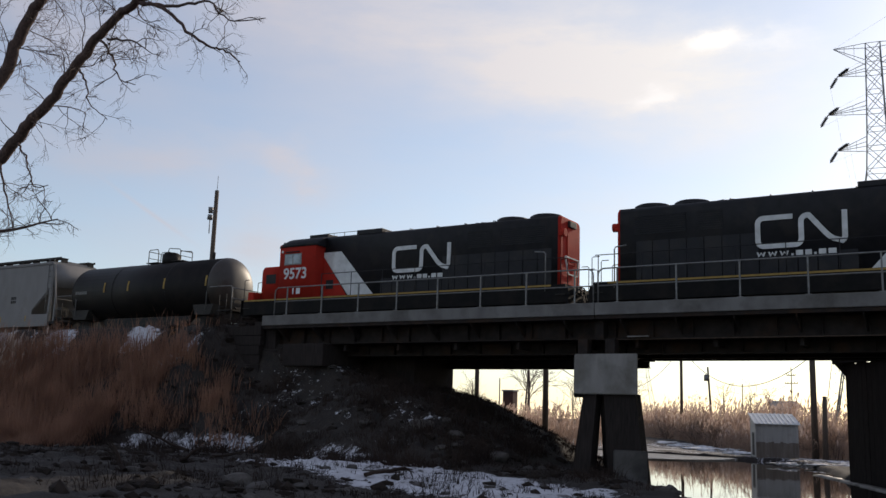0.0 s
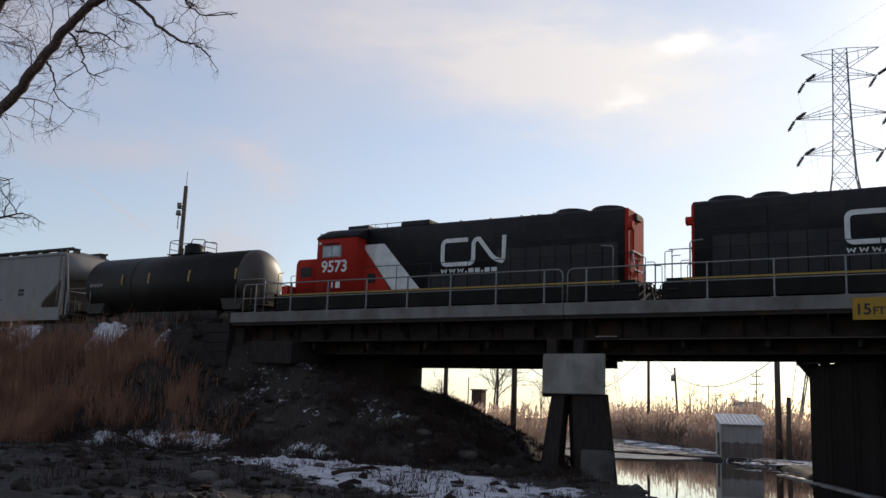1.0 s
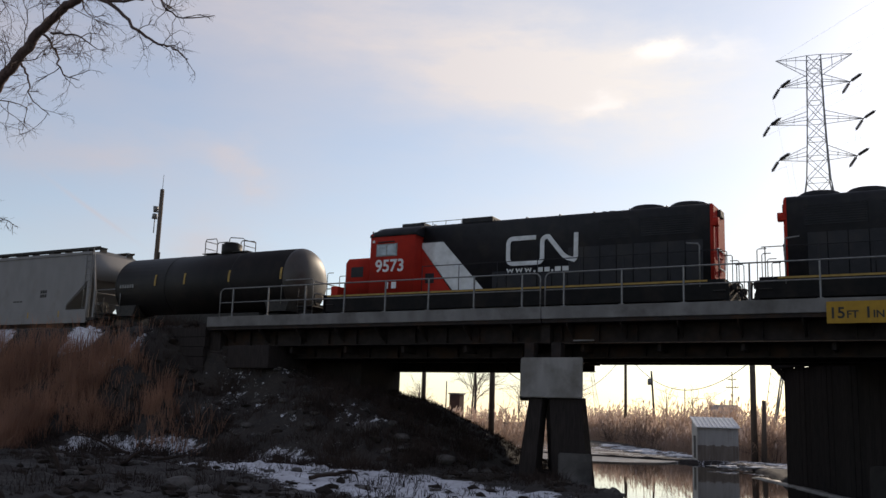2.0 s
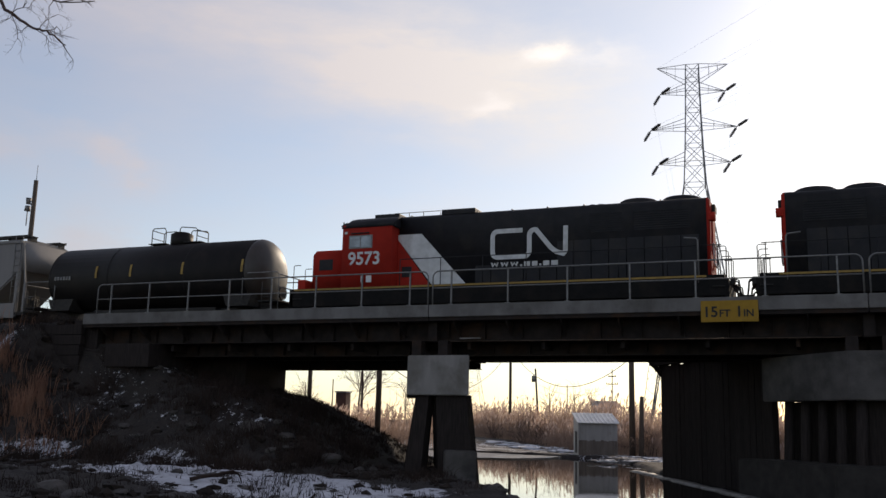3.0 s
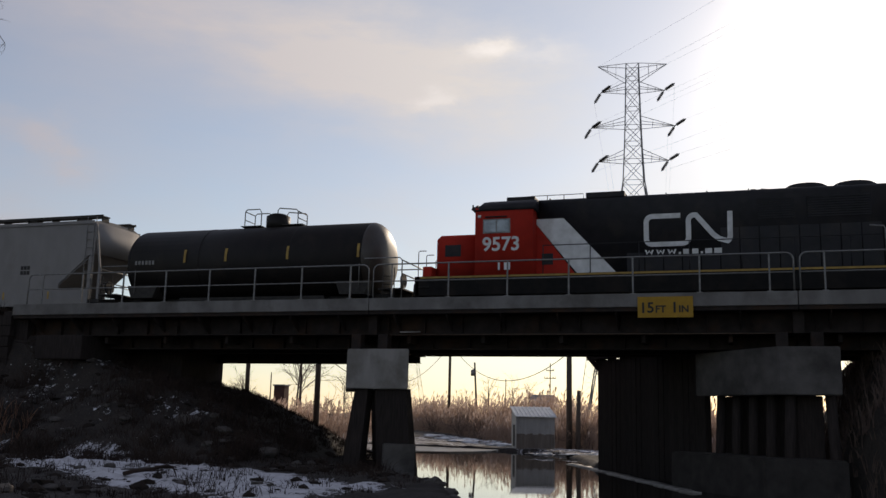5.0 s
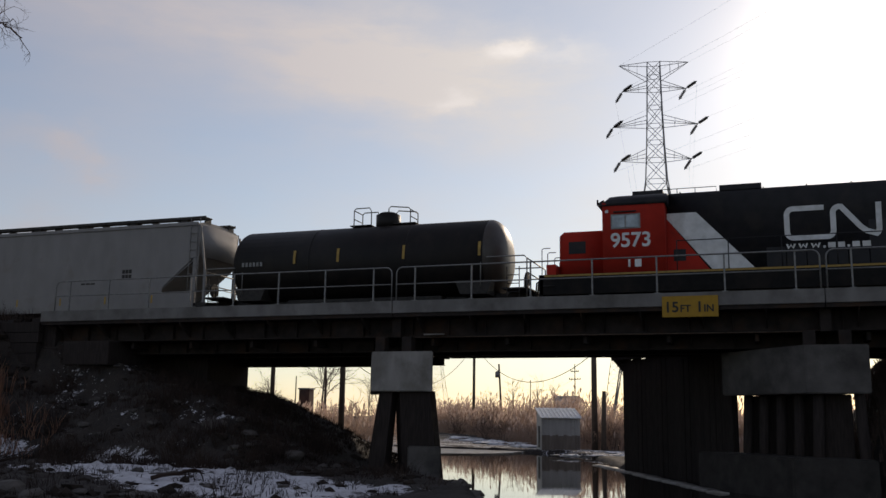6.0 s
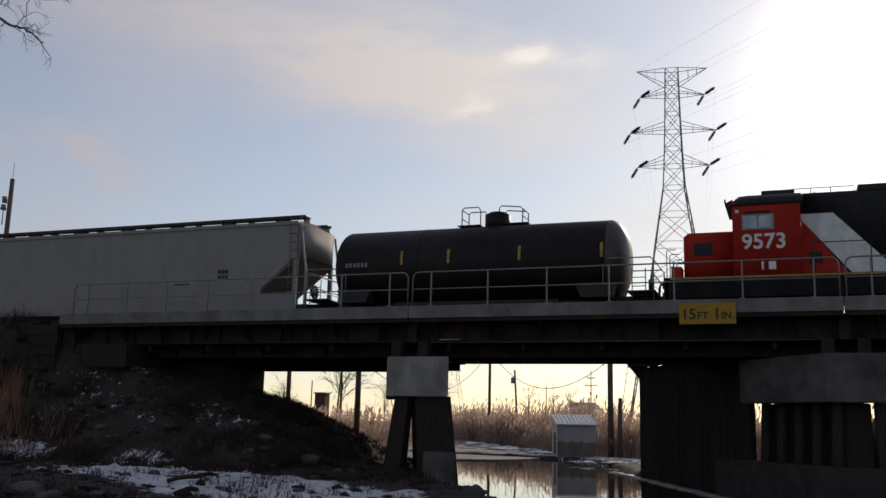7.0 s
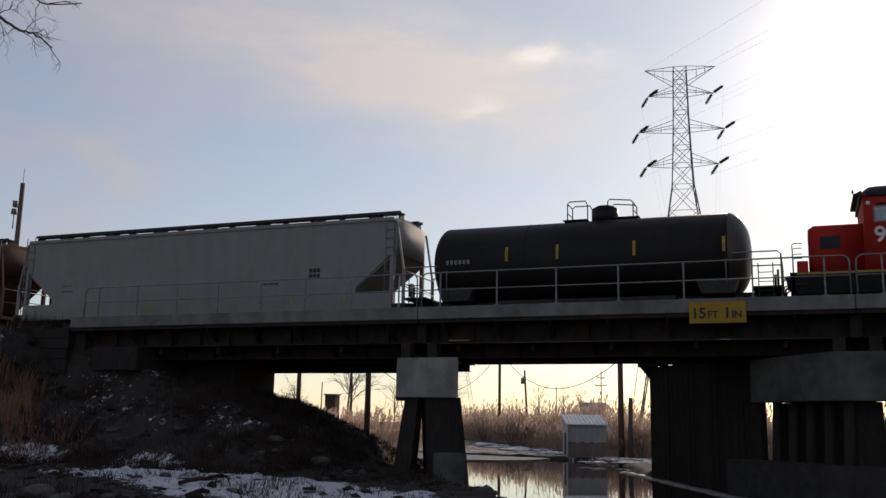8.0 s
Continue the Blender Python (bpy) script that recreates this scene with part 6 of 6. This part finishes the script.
def far_things():
    equipment_shed()
    b = B()
    pts = [(-26.0, 51.0), (-22.4, 52.2), (-19.5, 52.4), (-17.2, 54.0), (-15.6, 56.5), (-15.6, 64), (-13, 66), (-24, 83), (-36, 100), (-52, 104), (-38, 82)]
    lo = [b.verts.new((x, y, -0.1)) for x, y in pts]
    hi = [b.verts.new((x, y, 0.07)) for x, y in pts]
    b.faces.new(hi)
    for i in range(len(pts)):
        j = (i + 1) % len(pts)
        b.faces.new((lo[i], lo[j], hi[j], hi[i]))
    solo("ice_sheet", b, M["ice"], "grey creek ice with drifted snow at the water's edge", "ice", kind="structure")
    rng = random.Random(61)
    b = B()
    edge = [(-8.2, 45.6), (-7.2, 43.2), (-6.3, 41.2), (-5.4, 39.2), (-4.6, 37.2), (-3.8, 35.4), (-3.0, 33.6), (-2.3, 31.9), (-1.7, 30.4)]
    fine = [Vector(p).lerp(Vector(q), k / 6) for p, q in zip(edge, edge[1:]) for k in range(6)]
    rims = []
    for p in fine:
        j, w = rng.gauss(0, 0.05), 0.26 + 0.16 * noise.noise((p.x * 1.3, p.y * 1.3, 8))
        rims.append([(p.x - w + j, p.y, -0.05), (p.x - w + j, p.y, 0.03), (p.x + j, p.y, 0.07), (p.x + w + j, p.y, 0.04), (p.x + w + j, p.y, -0.05)])
    loft(b, rims)
    solo("ice_rim", b, M["rim_ice"], "narrow pale rim of shore ice along the bulkhead", "ice", kind="structure")
    ps = {}
    for key, az, d, h, r, arms, extra, lean, label in (
            ("a", 30.0, 62, 12.0, 0.16, (), "", 0, "plain wooden utility pole behind the bridge"),
            ("b", 25.8, 60, 12.0, 0.2, (), "", 0, "plain wooden utility pole rising from the reeds"),
            ("c", 17.75, 98, 14.0, 0.17, (), "", 0, "slender wooden utility pole rising from the reeds"),
            ("d", 10.45, 66, 12.0, 0.22, (), "", 0, "stout wooden utility pole beside the shed"),
            ("e", 9.95, 65, 4.0, 0.19, (), "", 0.1, "short weathered wooden post beside the shed"),
            ("f", 16.0, 120, 8.6, 0.16, (), "transformer", -0.5, "leaning wooden pole with a transformer can"),
            ("g", 11.6, 150, 10.4, 0.1, ((9.2, 1.3), (8.0, 1.9)), "", 0, "distant wooden pole with crossarms"),
            ("h", 27.1, 120, 8.4, 0.13, (), "", 0.6, "distant leaning wooden pole"),
            ("i", 28.6, 130, 7.0, 0.1, (), "", 0, "distant thin wooden pole"),
            ("j", 14.3, 140, 7.4, 0.09, (), "", 0, "distant thin wooden pole")):
        p = polar(az, d)
        p.z = max(0.1, ground_height(p.x, p.y))
        ps[key] = p
        utility_pole(p, h, r, label, arms, extra, lean)
    p = polar(46.53, 56)
    p.z = ground_height(p.x, p.y)
    utility_pole(p, 15.05 - p.z, 0.17, "wooden pole with a grey fixture standing behind the track", (), "light")
    at = lambda k, z: ps[k] + Vector((0, 0, z))
    sag_wire(at("c", 9.3), at("d", 6.7), 2.9, 0.03, "sagging black cable between the poles")
    sag_wire(at("c", 9.3), at("b", 5.9), 3.2, 0.03, "sagging black cable between the poles")
    sag_wire(at("c", 11.0), at("d", 8.0), 1.4, 0.02, "sagging black cable between the poles")
    sag_wire(at("f", 6.5), at("g", 8.2), 1.6, 0.018, "thin distant cable between two wooden poles")
    # cabinet on posts above the reeds
    cb = thing("signal_cabinet", pose(*polar(27.95, 74)), "weathered brown equipment cabinet on posts among the reeds", "cabinet")
    b = B()
    box(b, -0.45, 0.45, -0.4, 0.4, 2.3, 4.15, 0.04)
    part("body", b, M["hopper_rust"], cb)
    b = B()
    box(b, -0.52, 0.52, -0.48, 0.48, 4.15, 4.26, 0.02)
    part("roof", b, M["galvanised"], cb)
    for x in (-0.35, 0.35):
        b = B()
        bar(b, (x, 0, -0.3), (x, 0, 2.32), 0.12)
        part("post", b, M["pole_wood"], cb)
    # low building on the horizon
    bl = thing("far_building", pose(*polar(12.1, 330), 0, 0, 10), "pale low industrial building on the horizon", "building")
    b = B()
    box(b, -4.2, 4.2, 0, 14, 0, 9.6)
    part("wall", b, M["far_wall"], bl)
    b = B()
    box(b, -4.4, 4.4, -0.3, 14.3, 9.6, 10.1)
    part("roof", b, M["far_wall"], bl)
    for k in range(4):
        b = B()
        box(b, -3.6 + k * 2.0, -2.5 + k * 2.0, -0.06, 0.02, 5.5, 7.2)
        part("window", b, M["glass"], bl)
    tw, tips = lattice_tower(pose(*polar(6.45, 105, 0.4), 0, 0, 8), "grey steel lattice transmission tower with dark insulators")
    for k, tip in enumerate(tips):
        far = Vector((130 + tip.x, -60, tip.z + 3)) if k % 3 != 2 else Vector((tip.x - 30, 420, tip.z - 2))
        sag_wire(tip, far, 4.0, 0.007, "thin high-voltage line strung from the tower")
    copy_thing(tw, pose(*polar(20.1, 360, 0.4), 0, 0, 8))
    copy_thing(tw, pose(*polar(9.25, 430, 0.4), 0, 0, 8))
    for az, d, h, seed in ((26.9, 112, 11.0, 3), (30.3, 125, 7.5, 4), (13.9, 125, 6.5, 5), (15.4, 130, 6.8, 6), (24.2, 150, 7.0, 7), (23.2, 170, 7.0, 8), (20.5, 180, 7.5, 9), (17.0, 160, 6.0, 10), (12.9, 130, 6.2, 12)):
        p = polar(az, d)
        bare_tree((p.x, p.y, 0.4), h, seed, "leafless tree beyond the reeds")
    # scrub line on the horizon
    rng = random.Random(77)
    b = B()
    for k in range(260):
        p = polar(rng.uniform(-40, 60), rng.uniform(230, 330), 0.4)
        for j in range(3):
            grow(b, p + Vector((rng.uniform(-2, 2), 0, 0)), Vector((rng.gauss(0, 0.3), rng.gauss(0, 0.3), 1)), rng.uniform(2.5, 6), 0.13, 1, rng, n=3)
    solo("far_woods", b, M["twig"], "grey leafless scrub along the horizon", "woods", kind="stuff")


def vegetation():
    rng = random.Random(5)
    front = lambda x: 64.5 + (-12 - x) * 1.5 if x < -12 else 64.5
    spots = []
    while len(spots) < 11000:
        x = rng.uniform(-62, 6)
        d = rng.expovariate(1 / 6.0)
        if d > 40:
            continue
        y = front(x) + d + rng.gauss(0, 0.8)
        if -15.6 < x < -11.0 and y < 64.5:
            continue
        clump = 0.5 + 0.6 * noise.noise((x * 0.22, y * 0.22, 4)) + 0.35 * noise.noise((x * 0.9, y * 0.9, 14))
        h = (2.1 + 1.3 * min(1, d / 5)) * (0.36 + 1.0 * clump) * rng.uniform(0.62, 1.15)
        spots.append((x, y, h))
    reed_bed("reed_bed", spots, 6, "tall dry tan reeds with feathery plumes behind the creek")
    spots = [(rng.uniform(-37, -27.5), rng.uniform(47, 70), rng.uniform(1.2, 2.8)) for k in range(1600)]
    reed_bed("reed_bed", spots, 8, "tall dry tan reeds behind the bank")
    # rough dead grass on the embankment
    bare = lambda x, y: -31.2 < x < -23 and y < 25.4 + 0.5 * noise.noise((x, y, 2))
    spots = []
    while len(spots) < 6500:
        x, y = rng.uniform(-62, -24), rng.uniform(20.5, 30.2)
        k = smooth(-28.5, -33, x) + 0.12
        c = 0.5 + 0.5 * noise.noise((x * 0.45, y * 0.45, 9))
        if bare(x, y) or rng.random() > k * (0.25 + c) or y > 27.6 and rng.random() > 0.06 or y < 22.2 + 2.4 * noise.noise((x * 0.4, 3, 31)):
            continue
        spots.append((x, y, rng.uniform(0.35, 1.0) * (0.55 + c * 0.8)))
    grass_sheet("dead_grass", spots, 11, "long reddish-brown dead grass on the embankment", M["dry_grass"], 0.012)
    spots = []
    while len(spots) < 4600:
        x, y = rng.uniform(-60, -26.5), rng.uniform(21.5, 28.3)
        c = noise.noise((x * 0.55, y * 0.55, 29)) + 0.5 * noise.noise((x * 1.7, y * 1.7, 30))
        if bare(x, y) or c < rng.uniform(-0.2, 0.3) - 0.25 * smooth(-29, -34, x) or y < 22.6 + 2.2 * noise.noise((x * 0.4, 3, 31)):
            continue
        spots.append((x, y, rng.uniform(0.9, 1.75) * (1 + 0.3 * c) * (0.75 + 0.25 * smooth(-28, -33, x))))
    grass_sheet("tall_grass", spots, 15, "tall upright reddish-brown dead stalks on the embankment", M["dry_grass"], 0.013, 0.26)
    spots = [(rng.uniform(-60, -40.0), rng.uniform(25.3, 27.6), rng.uniform(0.9, 1.7)) for k in range(600)]
    reed_bed("bank_reeds", spots, 16, "dry pale-plumed reeds along the top of the embankment")
    # sparse low growth running out over the mud below the bank
    spots = []
    while len(spots) < 1800:
        x, y = rng.uniform(-48, -30), rng.uniform(15.5, 23.5)
        c = noise.noise((x * 0.6, y * 0.6, 37))
        if c < rng.uniform(-0.2, 0.35) + 0.3 * smooth(21, 16, y):
            continue
        spots.append((x, y, rng.uniform(0.15, 0.6) * (0.8 + max(0, c))))
    grass_sheet("low_grass", spots, 18, "sparse low dead grass running out over the mud", M["dry_grass"], 0.01, 0.7)
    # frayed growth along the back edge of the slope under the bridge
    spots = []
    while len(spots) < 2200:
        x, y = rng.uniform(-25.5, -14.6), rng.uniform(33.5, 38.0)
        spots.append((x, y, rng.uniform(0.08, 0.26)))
    # shade of the bridges is put into this grass colour
    grass_sheet("slope_grass", spots, 17, "short frayed dead grass on the slope under the bridge, shade put into its colour", M["dark_brush"], 0.009, 0.7)
    spots = [(rng.uniform(2.2, 7.5), rng.uniform(25, 40), rng.uniform(0.3, 1.0)) for k in range(1500)]
    grass_sheet("dead_grass", spots, 14, "long brown dead grass on the east bank", M["twig"], 0.012)
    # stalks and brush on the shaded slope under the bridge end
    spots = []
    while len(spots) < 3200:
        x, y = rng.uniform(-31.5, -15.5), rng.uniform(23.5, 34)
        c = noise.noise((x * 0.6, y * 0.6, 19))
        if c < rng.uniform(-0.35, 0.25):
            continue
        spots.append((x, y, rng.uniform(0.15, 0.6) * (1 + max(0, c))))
    # dark colour here includes the shade lying on the slope
    grass_sheet("slope_brush", spots, 13, "sparse brush on the slope, coloured dark for the shade", M["dark_brush"], 0.01, 0.8)
    spots = []
    while len(spots) < 3000:
        x, y = rng.uniform(-34, -8), rng.uniform(11, 33)
        if x > shore(y) - 0.4:
            continue
        c = noise.noise((x * 0.5, y * 0.5, 15))
        if c < 0.02 + rng.uniform(-0.2, 0.25):
            continue
        if snow_weight(x, y, ground_height(x, y)) > 0.1 and rng.random() < 0.6:
            continue
        spots.append((x, y, rng.uniform(0.08, 0.32) * (1 + 1.2 * max(0, c))))
    grass_sheet("grass_tufts", spots, 12, "short withered tufts scattered over mud and snow", M["dark_brush"], 0.008, 1.0)


def rocks():
    for k, (x, y, r) in enumerate(((-12.5, 16.3, 0.3), (-13.6, 14.6, 0.28), (-14.4, 14.9, 0.34), (-15.6, 28.6, 0.45), (-18.6, 28.4, 0.5), (-17.6, 28.9, 0.42), (-16.6, 11.4, 0.22))):
        boulder(x, y, r, 100 + k)
    rng = random.Random(31)
    for k in range(90):
        x, y = rng.uniform(-29, -9), rng.uniform(11.5, 30)
        if x > shore(y) - 0.2:
            continue
        boulder(x, y, rng.uniform(0.07, 0.26), 200 + k, 0.55, "dark_rock" if k % 3 else "rock")
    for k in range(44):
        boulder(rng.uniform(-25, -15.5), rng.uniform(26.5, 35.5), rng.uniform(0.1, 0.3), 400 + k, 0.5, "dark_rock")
    for k in range(26):
        y = rng.uniform(20, 31)
        boulder(float(shore(y)) + rng.uniform(-0.3, 0.35), y, rng.uniform(0.1, 0.3), 300 + k)

    for k in range(30):
        u = rng.random()
        snow_patch(-12.5 - 16 * u + rng.gauss(0, 0.8), 63.0 + 22 * u + rng.gauss(0, 1.2), rng.uniform(0.25, 0.85), 500 + k)
    for k in range(16):
        snow_patch(rng.uniform(-12.5, -7.5), rng.uniform(52, 59), rng.uniform(0.2, 0.5), 540 + k)


def bush(x, y, h, seed):
    sh = thing("bush", pose(x, y, max(0.05, ground_height(x, y)) - 0.05), "leafless brown bush among the reeds", "bush", "bushes by the creek")
    rng = random.Random(seed)
    b = B()
    for k in range(16):
        a = rng.uniform(0, 6.28)
        grow(b, Vector((0.25 * math.cos(a), 0.25 * math.sin(a), 0)), Vector((0.6 * math.cos(a), 0.6 * math.sin(a), rng.uniform(0.7, 1.6))), h * rng.uniform(0.4, 0.7), 0.016, 2, rng, n=3)
    part("crown", b, M["twig"], sh)


def bushes():
    rng = random.Random(91)
    for k in range(22):
        x = rng.uniform(-34, -3)
        y = (64.5 + (-12 - x) * 1.5 if x < -12 else 64.5) + rng.uniform(-1.0, 3.0)
        if -15.6 < x < -11.0 and y < 65:
            continue
        bush(x, y, rng.uniform(1.6, 3.4), 700 + k)


clearance_sign()
far_things()
bushes()
near_tree()
vegetation()
rocks()
mud_clods()
for k, (x, y, length, turn) in enumerate(((-24.3, 22.6, 1.6, 150), (-22.4, 21.9, 1.2, 20), (-19.5, 17.5, 1.1, 75), (-26.0, 24.2, 1.8, 10), (-17.2, 14.2, 0.9, 160), (-14.5, 19.5, 1.0, 40))):
    fallen_branch(x, y, length, turn, 800 + k)


def motions():
    slack = lambda t: float(np.interp(t, [q[0] for q in SLACK], [q[1] for q in SLACK]))
    for ob, loose in ((loco_a, 0), (loco_b, 0), (tank, 1), (hopper, 1), (hopper_b, 1)):
        p = ob.location.copy()
        walk(ob, [(t, pose(p.x + s + loose * slack(t), p.y, p.z)) for t, s in PATH_TRAIN])
    ts = [k * 0.1 for k in range(81)]
    run = np.interp(ts, [t for t, s in PATH_TRAIN], [s for t, s in PATH_TRAIN])
    for ob, x, r in WHEELS:
        walk(ob, [(t, pose(x, 0, r, 0, math.degrees(s / r), 0)) for t, s in zip(ts, run)])


motions()
